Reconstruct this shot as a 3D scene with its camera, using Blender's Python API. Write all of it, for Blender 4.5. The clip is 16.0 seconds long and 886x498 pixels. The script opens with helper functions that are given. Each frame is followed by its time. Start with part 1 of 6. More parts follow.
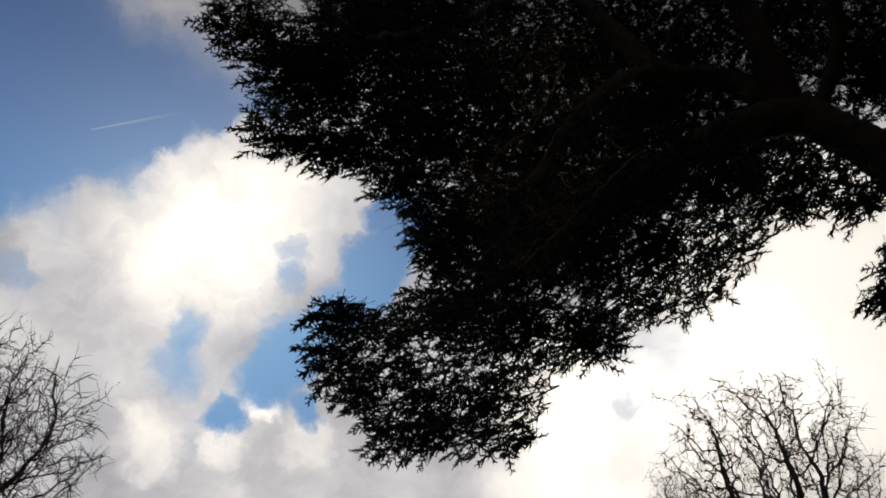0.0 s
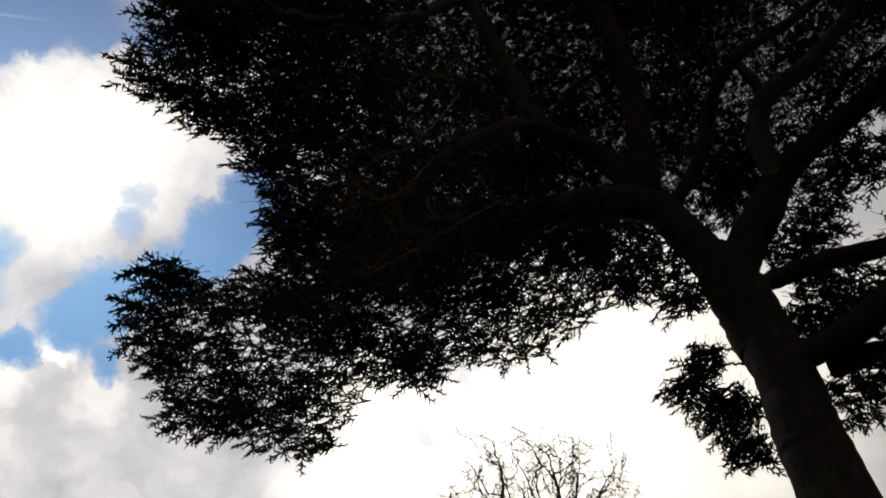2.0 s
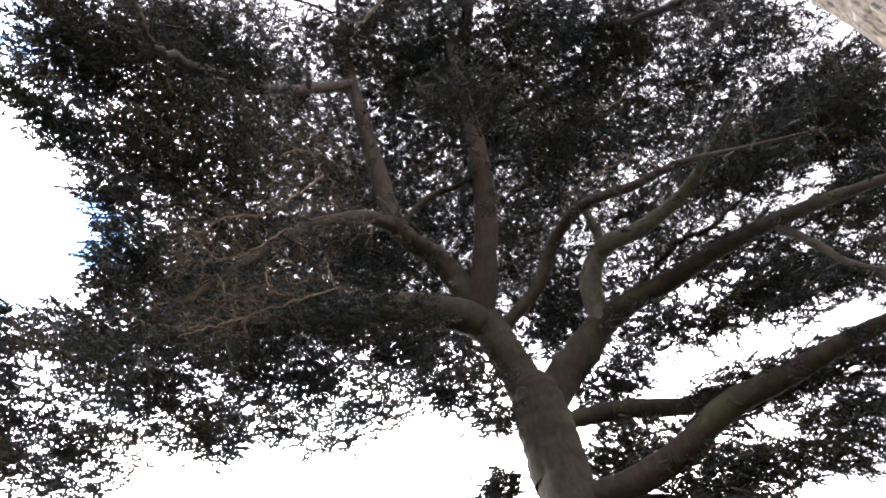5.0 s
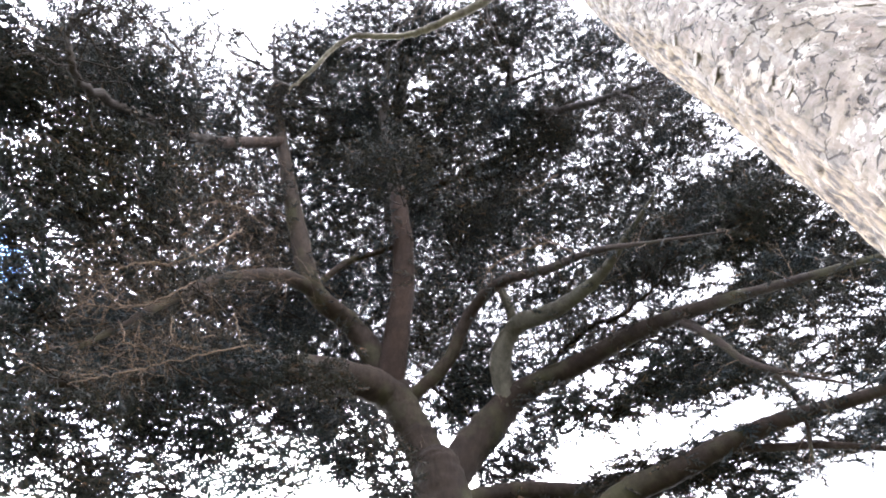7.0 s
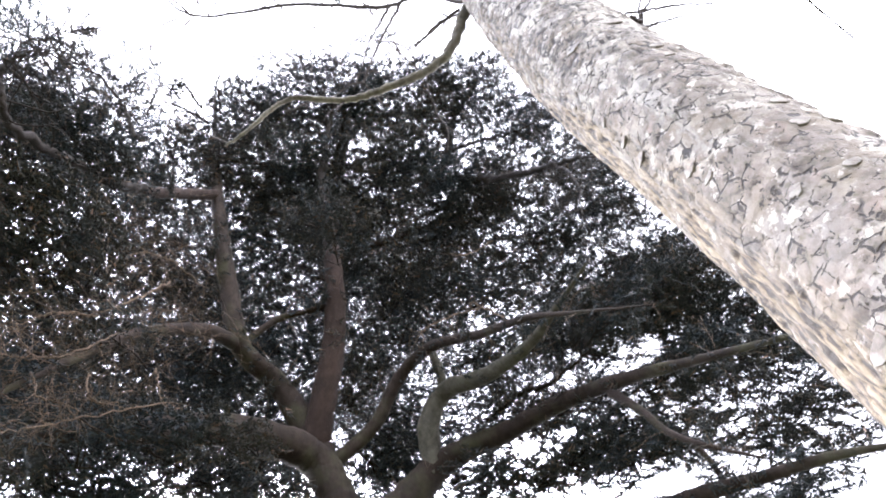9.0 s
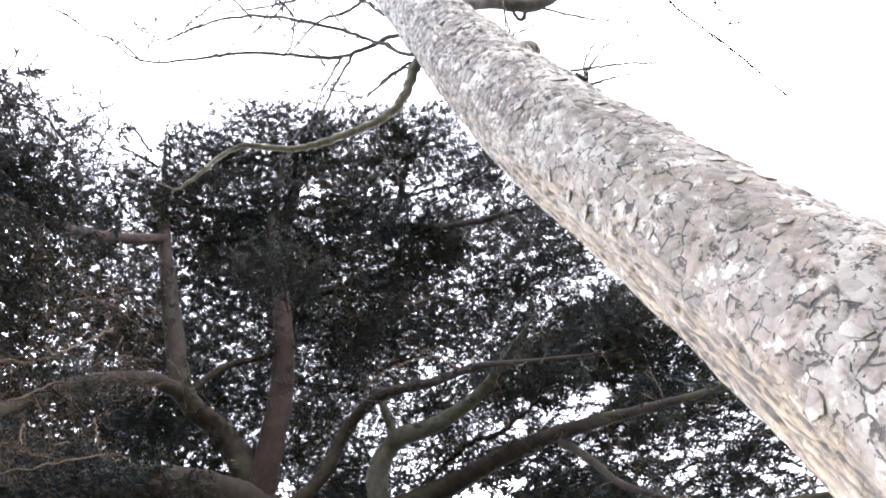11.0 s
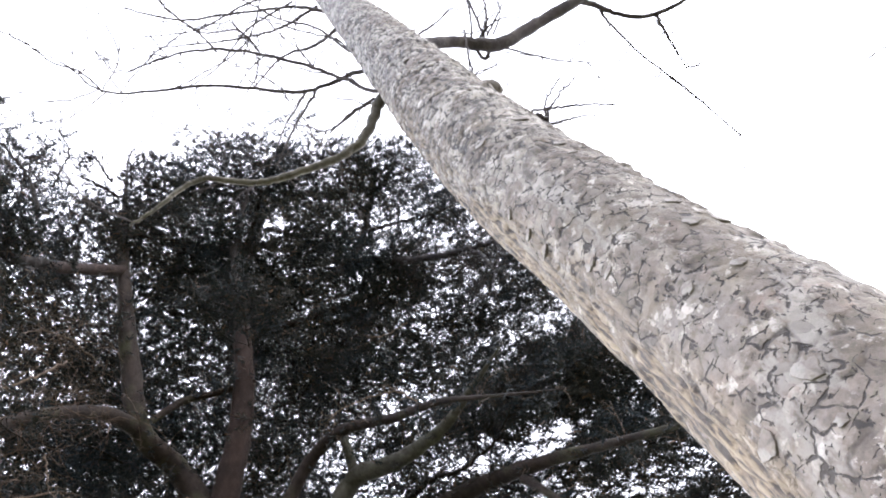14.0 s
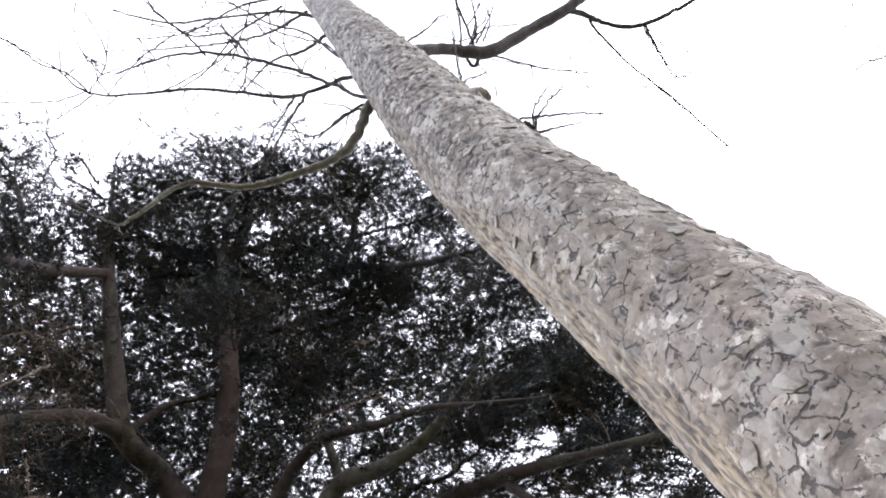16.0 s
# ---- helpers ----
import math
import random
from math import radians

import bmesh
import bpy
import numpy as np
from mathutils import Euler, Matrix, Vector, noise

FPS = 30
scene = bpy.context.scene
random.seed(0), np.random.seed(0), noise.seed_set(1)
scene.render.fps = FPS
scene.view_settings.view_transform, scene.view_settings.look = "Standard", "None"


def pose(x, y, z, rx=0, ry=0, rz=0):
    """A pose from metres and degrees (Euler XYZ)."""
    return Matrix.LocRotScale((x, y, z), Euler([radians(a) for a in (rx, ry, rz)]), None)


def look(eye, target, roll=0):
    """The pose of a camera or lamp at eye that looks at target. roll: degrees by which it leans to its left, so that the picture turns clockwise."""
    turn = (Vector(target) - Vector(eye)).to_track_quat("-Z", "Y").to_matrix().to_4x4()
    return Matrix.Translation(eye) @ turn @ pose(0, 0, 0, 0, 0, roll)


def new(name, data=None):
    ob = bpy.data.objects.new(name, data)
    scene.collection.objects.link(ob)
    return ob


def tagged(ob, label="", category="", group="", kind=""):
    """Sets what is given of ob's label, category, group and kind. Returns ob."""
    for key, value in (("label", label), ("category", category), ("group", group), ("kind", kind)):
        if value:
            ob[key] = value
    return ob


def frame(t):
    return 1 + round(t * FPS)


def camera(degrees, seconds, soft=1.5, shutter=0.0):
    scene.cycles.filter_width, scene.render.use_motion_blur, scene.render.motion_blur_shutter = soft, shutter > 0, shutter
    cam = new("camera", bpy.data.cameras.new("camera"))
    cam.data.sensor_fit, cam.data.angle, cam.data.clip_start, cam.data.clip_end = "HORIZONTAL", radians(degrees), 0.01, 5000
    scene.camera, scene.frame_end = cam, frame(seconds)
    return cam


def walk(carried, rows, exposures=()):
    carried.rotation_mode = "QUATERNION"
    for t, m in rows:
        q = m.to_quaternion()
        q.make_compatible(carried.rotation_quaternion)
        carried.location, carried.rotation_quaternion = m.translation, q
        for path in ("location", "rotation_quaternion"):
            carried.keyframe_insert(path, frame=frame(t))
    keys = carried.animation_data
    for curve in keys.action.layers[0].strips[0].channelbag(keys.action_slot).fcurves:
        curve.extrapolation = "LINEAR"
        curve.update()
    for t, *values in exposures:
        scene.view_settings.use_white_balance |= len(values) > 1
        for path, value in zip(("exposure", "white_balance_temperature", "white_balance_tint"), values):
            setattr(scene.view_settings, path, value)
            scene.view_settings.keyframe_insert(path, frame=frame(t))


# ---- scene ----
# the camera turns on the spot, held at eye height, and looks up
cam = camera(58.0, 16.0, soft=1.9)
ROWS = [
    (0, -0.007, 0.103, 1.594, 138.94, 3.44, 3.94),
    (0.5, -0.007, 0.099, 1.594, 138.07, 2.73, -0.65),
    (1, -0.007, 0.095, 1.594, 138.00, 1.86, -6.12),
    (1.5, -0.007, 0.091, 1.594, 138.33, 1.54, -10.22),
    (2, -0.007, 0.087, 1.594, 138.79, 1.34, -14.60),
    (2.5, -0.007, 0.083, 1.594, 139.22, 1.11, -18.34),
    (3, -0.007, 0.079, 1.594, 139.99, 1.52, -21.41),
    (3.5, -0.007, 0.075, 1.594, 140.93, 1.66, -23.91),
    (4, -0.007, 0.071, 1.594, 142.33, 1.79, -26.83),
    (4.5, -0.007, 0.067, 1.594, 143.43, 2.09, -29.11),
    (5, -0.007, 0.063, 1.594, 144.70, 2.61, -31.46),
    (7.5, -0.005, 0.041, 1.593, 150.25, 5.56, -40.21),
    (8, -0.005, 0.036, 1.594, 151.37, 6.43, -41.25),
    (8.5, -0.005, 0.032, 1.594, 152.23, 6.96, -42.33),
    (9, -0.005, 0.027, 1.595, 153.08, 7.67, -43.40),
    (9.5, -0.004, 0.023, 1.595, 153.92, 8.49, -44.10),
    (12, -0.003, 0.007, 1.597, 157.31, 11.59, -45.81),
    (12.5, -0.002, 0.005, 1.597, 157.74, 11.97, -46.01),
    (13, -0.002, 0.003, 1.598, 157.99, 12.24, -46.29),
    (13.5, -0.001, 0.001, 1.598, 158.12, 12.51, -46.61),
    (14, -0.001, -0.001, 1.598, 158.26, 12.70, -46.89),
    (14.5, -0.000, -0.002, 1.598, 158.41, 12.88, -46.94),
    (15, 0.000, -0.003, 1.598, 158.48, 12.99, -47.03),
    (15.5, 0.001, -0.003, 1.599, 158.53, 13.16, -47.32),
    (16, 0.001, -0.004, 1.599, 158.51, 13.28, -47.83),
]
EXPOSURES = [
    (0.0, -0.85, 6500, 10), (1.4, -0.9, 6500, 10), (2.0, -0.6, 6500, 10), (2.5, -0.25, 6500, 10), (3.0, 0.25, 6450, 11), (3.5, 0.95, 6400, 12),
    (4.2, 2.0, 6350, 13), (5.0, 3.7, 6300, 14), (7.5, 4.5, 5950, 14), (8.5, 4.4, 5900, 14), (12.5, 4.1, 5900, 13), (16.0, 3.45, 5950, 13),
]
walk(cam, [(t, pose(x, y, z, rx, ry, rz)) for t, x, y, z, rx, ry, rz in ROWS], EXPOSURES)

# ---- sky and sun ----
SUN_ELEVATION, SUN_AZIMUTH = 49.7, -23.8        # degrees; azimuth from +y towards +x


def sky():
    world = bpy.data.worlds.new("sky")
    scene.world = world
    world.use_nodes = True
    nt = world.node_tree
    nt.nodes.clear()
    L = nt.links.new

    def node(kind, operation=None, blend_type=None):
        n = nt.nodes.new(kind)
        if operation:
            n.operation = operation
        if blend_type:
            n.blend_type = blend_type
        return n

    def sock(s, value):
        if isinstance(value, (int, float)):
            s.default_value = value
        else:
            L(value, s)

    def calc(op, a, b=0.0, c=0.0, clamp=False):
        n = node("ShaderNodeMath", operation=op)
        n.use_clamp = clamp
        for s, value in zip(n.inputs, (a, b, c)):
            sock(s, value)
        return n.outputs[0]

    def ramp(value, lo, hi, a=0.0, b=1.0):
        n = node("ShaderNodeMapRange")
        n.interpolation_type = "SMOOTHSTEP"
        for s, v in zip(n.inputs, (value, lo, hi, a, b)):
            sock(s, v)
        return n.outputs[0]

    straight = node("ShaderNodeTexCoord").outputs["Generated"]

    def bent(vector, scale, detail, amount):
        """The direction pushed about by noise, for ragged cloud edges."""
        n = node("ShaderNodeTexNoise")
        L(vector, n.inputs["Vector"])
        n.inputs["Scale"].default_value, n.inputs["Detail"].default_value, n.inputs["Roughness"].default_value = scale, detail, 0.6
        c = node("ShaderNodeVectorMath", operation="SUBTRACT")
        L(n.outputs["Color"], c.inputs[0])
        c.inputs[1].default_value = (0.5, 0.5, 0.5)
        m = node("ShaderNodeVectorMath", operation="MULTIPLY_ADD")
        L(c.outputs[0], m.inputs[0])
        m.inputs[1].default_value = (amount, amount, amount)
        L(vector, m.inputs[2])
        u = node("ShaderNodeVectorMath", operation="NORMALIZE")
        L(m.outputs[0], u.inputs[0])
        return u.outputs[0]

    way = bent(bent(bent(straight, 6.0, 2, 0.045), 19.0, 7, 0.06), 55.0, 5, 0.024)

    def lump(centre, degrees, soft):
        """1 inside a round patch of sky, 0 outside."""
        n = node("ShaderNodeVectorMath", operation="DOT_PRODUCT")
        L(way, n.inputs[0])
        n.inputs[1].default_value = Vector(centre).normalized()
        return ramp(n.outputs["Value"], math.cos(radians(degrees + soft)), math.cos(radians(max(degrees - soft, 0))))

    def fluff(scale, detail, rough, move):
        m = node("ShaderNodeMapping")
        L(way, m.inputs["Vector"])
        m.inputs["Location"].default_value = move
        n = node("ShaderNodeTexNoise")
        L(m.outputs[0], n.inputs["Vector"])
        n.inputs["Scale"].default_value, n.inputs["Detail"].default_value, n.inputs["Roughness"].default_value = scale, detail, rough
        return n.outputs["Fac"]

    air = node("ShaderNodeTexSky")
    air.sky_type, air.sun_disc = "NISHITA", False
    air.sun_elevation, air.sun_rotation = radians(SUN_ELEVATION), radians(SUN_AZIMUTH)
    air.altitude, air.air_density, air.dust_density, air.ozone_density = 50, 1.0, 0.6, 1.6
    blue = node("ShaderNodeMixRGB", blend_type="MULTIPLY")
    blue.inputs[0].default_value = 1.0
    # the blue pales towards the horizon
    height = node("ShaderNodeSeparateXYZ")
    L(straight, height.inputs[0])
    pale = node("ShaderNodeVectorMath", operation="SCALE")
    L(air.outputs[0], pale.inputs[0])
    L(ramp(height.outputs["Z"], 0.68, 0.88, 1.6, 1.0), pale.inputs["Scale"])
    L(pale.outputs[0], blue.inputs[1])
    tint = node("ShaderNodeMixRGB")
    L(ramp(height.outputs["Z"], 0.66, 0.86), tint.inputs[0])
    tint.inputs[1].default_value, tint.inputs[2].default_value = (0.0195, 0.0345, 0.0465, 1), (0.0232, 0.0345, 0.0505, 1)
    L(tint.outputs[0], blue.inputs[2])

    cover = fluff(2.2, 7, 0.6, (3.1, 0.4, 7.7))
    cover = ramp(cover, 0.22, 0.46)
    cover = calc("MULTIPLY", cover, 0.9)
    fine = fluff(9.0, 8, 0.62, (0.3, 5.4, 1.2))
    edge = calc("MULTIPLY_ADD", fine, 0.7, -0.35)
    # clear blue above a slanting bank, cloud before it, then the blue gaps between the clouds
    bank = node("ShaderNodeVectorMath", operation="DOT_PRODUCT")
    L(way, bank.inputs[0])
    bank.inputs[1].default_value = BANK
    clear = calc("MULTIPLY", ramp(bank.outputs["Value"], -0.03, 0.045, 1.0, 0.0), lump(CLEAR, 15.0, 5.0))
    cover = calc("MULTIPLY", cover, calc("SUBTRACT", 1.0, clear))
    for centre, size, soft, weight in CLOUDS:
        cover = calc("MAXIMUM", cover, calc("MULTIPLY", lump(centre, size, soft), weight))
    for centre, size, soft, weight in GAPS:
        hole = calc("MULTIPLY_ADD", lump(centre, size, soft), -weight, 1.0)
        cover = calc("MULTIPLY", cover, hole)
    mask = ramp(calc("ADD", cover, edge), 0.05, 1.0)

    # thick parts are grey, the parts before the sun glow
    glow = node("ShaderNodeVectorMath", operation="DOT_PRODUCT")
    L(straight, glow.inputs[0])
    a, e = radians(SUN_AZIMUTH), radians(SUN_ELEVATION)
    glow.inputs[1].default_value = (math.sin(a) * math.cos(e), math.cos(a) * math.cos(e), math.sin(e))
    near = ramp(glow.outputs["Value"], math.cos(radians(9)), math.cos(radians(0.5)))
    wide = ramp(glow.outputs["Value"], math.cos(radians(48)), math.cos(radians(10)))
    bright = calc("MULTIPLY_ADD", near, 0.5, 0.36)
    bright = calc("MULTIPLY_ADD", wide, 0.22, bright)
    body = fluff(3.6, 5, 0.55, (8.2, 1.7, 3.3))
    bright = calc("MULTIPLY", bright, ramp(body, 0.3, 0.7, 0.72, 1.25))
    billow = fluff(11.0, 6, 0.6, (2.2, 6.1, 0.8))
    bright = calc("MULTIPLY", bright, ramp(billow, 0.3, 0.7, 0.84, 1.16))
    # a dull grey sheet overhead, away from the sun
    bright = calc("MULTIPLY", bright, calc("MULTIPLY_ADD", lump(DULL, 33.0, 13.0), -0.80, 1.0))
    bright = calc("MULTIPLY", bright, calc("MULTIPLY_ADD", lump(ZENITH, 16.0, 8.0), -0.75, 1.0))
    bright = calc("MAXIMUM", bright, 0.17)
    for centre, size, soft, weight in BRIGHT:
        bright = calc("ADD", bright, calc("MULTIPLY", lump(centre, size, soft), weight))
    tone = node("ShaderNodeMixRGB")
    L(ramp(bright, 0.45, 1.1), tone.inputs[0])
    tone.inputs[1].default_value = (0.965, 0.94, 0.965, 1)
    tone.inputs[2].default_value = (1.05, 0.985, 0.89, 1)
    cloud = node("ShaderNodeVectorMath", operation="SCALE")
    L(tone.outputs[0], cloud.inputs[0])
    L(bright, cloud.inputs["Scale"])
    both = node("ShaderNodeMixRGB")
    L(mask, both.inputs[0])
    L(blue.outputs[0], both.inputs[1])
    L(cloud.outputs[0], both.inputs[2])
    # a short vapour trail, widening and fading towards its old end
    head, tail = Vector(TRAIL[0]).normalized(), Vector(TRAIL[1]).normalized()
    along = (tail - head * head.dot(tail)).normalized()

    def part_of(axis):
        n = node("ShaderNodeVectorMath", operation="DOT_PRODUCT")
        L(straight, n.inputs[0])
        n.inputs[1].default_value = axis
        return n.outputs["Value"]

    u = calc("DIVIDE", part_of(along), tail.dot(along))
    off = calc("ABSOLUTE", part_of(head.cross(along)))
    width = calc("MULTIPLY_ADD", u, 0.0022, 0.0010)
    line = ramp(calc("DIVIDE", off, width), 0.2, 1.0, 1.0, 0.0)
    line = calc("MULTIPLY", line, calc("MULTIPLY", ramp(u, 0.0, 0.02), ramp(u, 0.25, 1.0, 0.75, 0.0)))
    line = calc("MULTIPLY", line, ramp(part_of(head), 0.8, 0.9))
    trail = node("ShaderNodeMixRGB")
    L(line, trail.inputs[0])
    L(both.outputs[0], trail.inputs[1])
    trail.inputs[2].default_value = (0.34, 0.39, 0.48, 1)
    # the half of the sky round the sun is the brighter one
    sunward = node("ShaderNodeVectorMath", operation="SCALE")
    L(trail.outputs[0], sunward.inputs[0])
    L(ramp(glow.outputs["Value"], math.cos(radians(60)), math.cos(radians(34)), 1.0, 1.8), sunward.inputs["Scale"])
    back = node("ShaderNodeBackground")
    L(sunward.outputs[0], back.inputs["Color"])
    L(back.outputs[0], node("ShaderNodeOutputWorld").inputs["Surface"])


DULL, ZENITH = (0.542, 0.120, 0.832), (-0.030, 0.150, 0.988)
TRAIL = ((-0.386, 0.468, 0.795), (-0.283, 0.477, 0.832))
BANK, CLEAR = (0.217, 0.856, -0.469), (-0.390, 0.373, 0.842)
CLOUDS = [
    ((-0.030, 0.150, 0.988), 21.0, 5.0, 1.00),
    ((0.542, 0.120, 0.832), 36.0, 8.0, 1.00),
    ((-0.474, 0.603, 0.642), 5.5, 2.0, 1.00), ((-0.416, 0.664, 0.622), 7.0, 2.0, 0.95), ((-0.433, 0.716, 0.547), 9.0, 3.0, 0.95),
    ((-0.214, 0.816, 0.537), 8.0, 2.5, 1.00), ((-0.017, 0.858, 0.513), 10.0, 3.0, 1.00), ((0.250, 0.817, 0.520), 13.0, 3.0, 1.00),
    ((0.439, 0.690, 0.576), 14.0, 3.0, 1.00), ((0.626, 0.376, 0.684), 12.0, 4.0, 1.00), ((-0.298, 0.667, 0.682), 4.0, 2.0, 0.90),
    ((-0.269, 0.580, 0.769), 4.6, 1.8, 1.00), ((-0.379, 0.577, 0.723), 3.8, 1.8, 1.00), ((-0.178, 0.597, 0.782), 3.2, 1.6, 1.00),
    ((-0.220, 0.512, 0.830), 1.5, 0.8, 1.00), ((-0.307, 0.535, 0.787), 1.7, 1.0, 0.90), ((-0.116, 0.596, 0.795), 1.4, 0.9, 0.90),
    ((-0.154, 0.655, 0.740), 1.2, 1.0, 0.80), ((-0.455, 0.568, 0.685), 2.8, 1.8, 0.95),
]
GAPS = [
    ((-0.046, 0.630, 0.776), 2.3, 1.0, 1.00), ((-0.086, 0.671, 0.737), 2.2, 1.0, 1.00), ((-0.135, 0.697, 0.704), 1.7, 1.1, 1.00),
    ((-0.189, 0.718, 0.669), 2.1, 1.3, 1.00), ((-0.224, 0.739, 0.635), 1.7, 1.3, 0.95), ((-0.277, 0.753, 0.597), 1.0, 0.9, 0.90),
    ((-0.180, 0.770, 0.612), 1.0, 0.7, 0.90), ((-0.176, 0.635, 0.752), 0.5, 0.9, 0.40), ((-0.189, 0.659, 0.728), 0.5, 0.9, 0.50),
    ((-0.318, 0.674, 0.667), 0.8, 1.2, 0.60), ((-0.332, 0.699, 0.634), 1.0, 1.5, 0.60), ((-0.469, 0.572, 0.674), 0.9, 1.1, 0.45),
    ((0.202, 0.784, 0.588), 0.7, 0.7, 0.50), ((0.257, 0.729, 0.634), 1.8, 1.8, 0.40), ((0.180, 0.733, 0.656), 1.2, 1.2, 0.40),
]
BRIGHT = [
    ((-0.343, 0.530, 0.775), 3.5, 3.0, 0.12), ((-0.178, 0.597, 0.782), 3.0, 2.5, 0.20), ((-0.363, 0.743, 0.562), 1.7, 1.5, 0.30),
    ((-0.236, 0.758, 0.609), 0.8, 0.7, 0.45), ((-0.284, 0.770, 0.572), 1.1, 1.0, 0.32), ((-0.182, 0.789, 0.587), 1.2, 1.2, 0.20),
    ((0.432, 0.676, 0.597), 10.0, 7.0, 0.9),
    # the 30-degree patch at -y is unseen, added to brighten the near trunk
    ((0.219, 0.822, 0.526), 8.0, 6.0, 0.55), ((0.133, 0.776, 0.617), 3.0, 3.0, 0.4), ((0.35, -0.8, 0.5), 30.0, 25.0, 0.50), ((0.645, 0.387, 0.659), 7.0, 5.0, 0.45), ((0.682, 0.527, 0.506), 8.0, 5.0, 0.50),
]
sky()

sun = new("sun", bpy.data.lights.new("sun", "SUN"))
sun.data.energy, sun.data.angle, sun.data.color = 0.5, radians(10), (1.0, 0.93, 0.82)
a, e = radians(SUN_AZIMUTH), radians(SUN_ELEVATION)
sun.matrix_world = look((40 * math.sin(a) * math.cos(e), 40 * math.cos(a) * math.cos(e), 40 * math.sin(e)), (0, 0, 0))


# ---- materials ----
def material(name, rough=0.8):
    m = bpy.data.materials.new(name)
    m.use_nodes = True
    nt = m.node_tree
    bsdf = nt.nodes["Principled BSDF"]
    bsdf.inputs["Roughness"].default_value = rough
    return m, nt, bsdf


def noise_node(nt, scale, detail=6, rough=0.6, stretch=(1, 1, 1)):
    co = nt.nodes.new("ShaderNodeTexCoord")
    mp = nt.nodes.new("ShaderNodeMapping")
    mp.inputs["Scale"].default_value = stretch
    n = nt.nodes.new("ShaderNodeTexNoise")
    n.inputs["Scale"].default_value, n.inputs["Detail"].default_value, n.inputs["Roughness"].default_value = scale, detail, rough
    nt.links.new(co.outputs["Object"], mp.inputs["Vector"])
    nt.links.new(mp.outputs[0], n.inputs["Vector"])
    return n.outputs["Fac"]


def colours(nt, value, stops):
    r = nt.nodes.new("ShaderNodeValToRGB")
    while len(r.color_ramp.elements) < len(stops):
        r.color_ramp.elements.new(0.5)
    for el, (at, colour) in zip(r.color_ramp.elements, stops):
        el.position, el.color = at, (*colour, 1)
    nt.links.new(value, r.inputs[0])
    return r.outputs[0]


def mixed(nt, fac, a, b, kind="MIX"):
    n = nt.nodes.new("ShaderNodeMixRGB")
    n.blend_type = kind
    for s, v in zip(n.inputs, (fac, a, b)):
        if isinstance(v, float):
            s.default_value = v
        elif isinstance(v, tuple):
            s.default_value = (*v, 1)
        else:
            nt.links.new(v, s)
    return n.outputs[0]


def bump(nt, bsdf, height, strength, distance):
    b = nt.nodes.new("ShaderNodeBump")
    b.inputs["Strength"].default_value, b.inputs["Distance"].default_value = strength, distance
    nt.links.new(height, b.inputs["Height"])
    nt.links.new(b.outputs[0], bsdf.inputs["Normal"])


def bark_material(name, dark, mid, light, scale, stretch, moss=0.0):
    m, nt, bsdf = material(name, 0.9)
    bsdf.inputs["Specular IOR Level"].default_value = 0.2
    big = noise_node(nt, scale * 0.25, 4)
    fine = noise_node(nt, scale, 8, 0.7, stretch)
    base = colours(nt, fine, [(0.3, dark), (0.52, mid), (0.75, light)])
    tint = colours(nt, big, [(0.35, (0.75, 0.72, 0.7)), (0.65, (1.15, 1.12, 1.05))])
    base = mixed(nt, 1.0, base, tint, "MULTIPLY")
    if moss:
        green = colours(nt, noise_node(nt, scale * 0.12, 5), [(0.5, (0, 0, 0)), (0.68, (moss, moss, moss))])
        base = mixed(nt, green, base, (0.05, 0.054, 0.024))
    nt.links.new(base, bsdf.inputs["Base Color"])
    bump(nt, bsdf, fine, 0.8, 0.03)
    return m


def leaf_material():
    m, nt, bsdf = material("cedar_needles", 0.65)
    bsdf.inputs["Specular IOR Level"].default_value = 0.08
    geo = nt.nodes.new("ShaderNodeNewGeometry")
    base = colours(nt, geo.outputs["Random Per Island"], [(0.0, (0.011, 0.0145, 0.017)), (0.55, (0.018, 0.0225, 0.0255)), (0.87, (0.027, 0.031, 0.032)), (1.0, (0.06, 0.046, 0.034))])
    patch = colours(nt, noise_node(nt, 0.5, 3), [(0.38, (0.82, 0.88, 0.95)), (0.62, (1.45, 1.15, 0.95))])
    nt.links.new(mixed(nt, 1.0, base, patch, "MULTIPLY"), bsdf.inputs["Base Color"])
    return m


def grass_material():
    m, nt, bsdf = material("lawn", 0.9)
    base = colours(nt, noise_node(nt, 0.6, 8), [(0.3, (0.038, 0.05, 0.02)), (0.7, (0.072, 0.085, 0.034))])
    nt.links.new(mixed(nt, noise_node(nt, 0.03, 3), base, (0.075, 0.06, 0.036)), bsdf.inputs["Base Color"])
    bump(nt, bsdf, noise_node(nt, 30, 3), 0.6, 0.03)
    return m


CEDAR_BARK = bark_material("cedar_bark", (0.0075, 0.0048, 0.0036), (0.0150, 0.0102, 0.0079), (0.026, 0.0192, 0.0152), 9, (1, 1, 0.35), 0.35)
# darker copy of the cedar bark, with the crown's shade in its colour
SHADED_BARK = bark_material("shaded_branch_bark", (0.004, 0.003, 0.0026), (0.009, 0.0068, 0.0056), (0.016, 0.012, 0.010), 9, (1, 1, 0.35))
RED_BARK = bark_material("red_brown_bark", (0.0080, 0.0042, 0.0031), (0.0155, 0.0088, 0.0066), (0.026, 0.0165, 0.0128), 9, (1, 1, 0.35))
PALE_BARK = bark_material("pale_limb_bark", (0.026, 0.025, 0.020), (0.047, 0.045, 0.037), (0.075, 0.072, 0.06), 9, (1, 1, 0.5), 0.4)
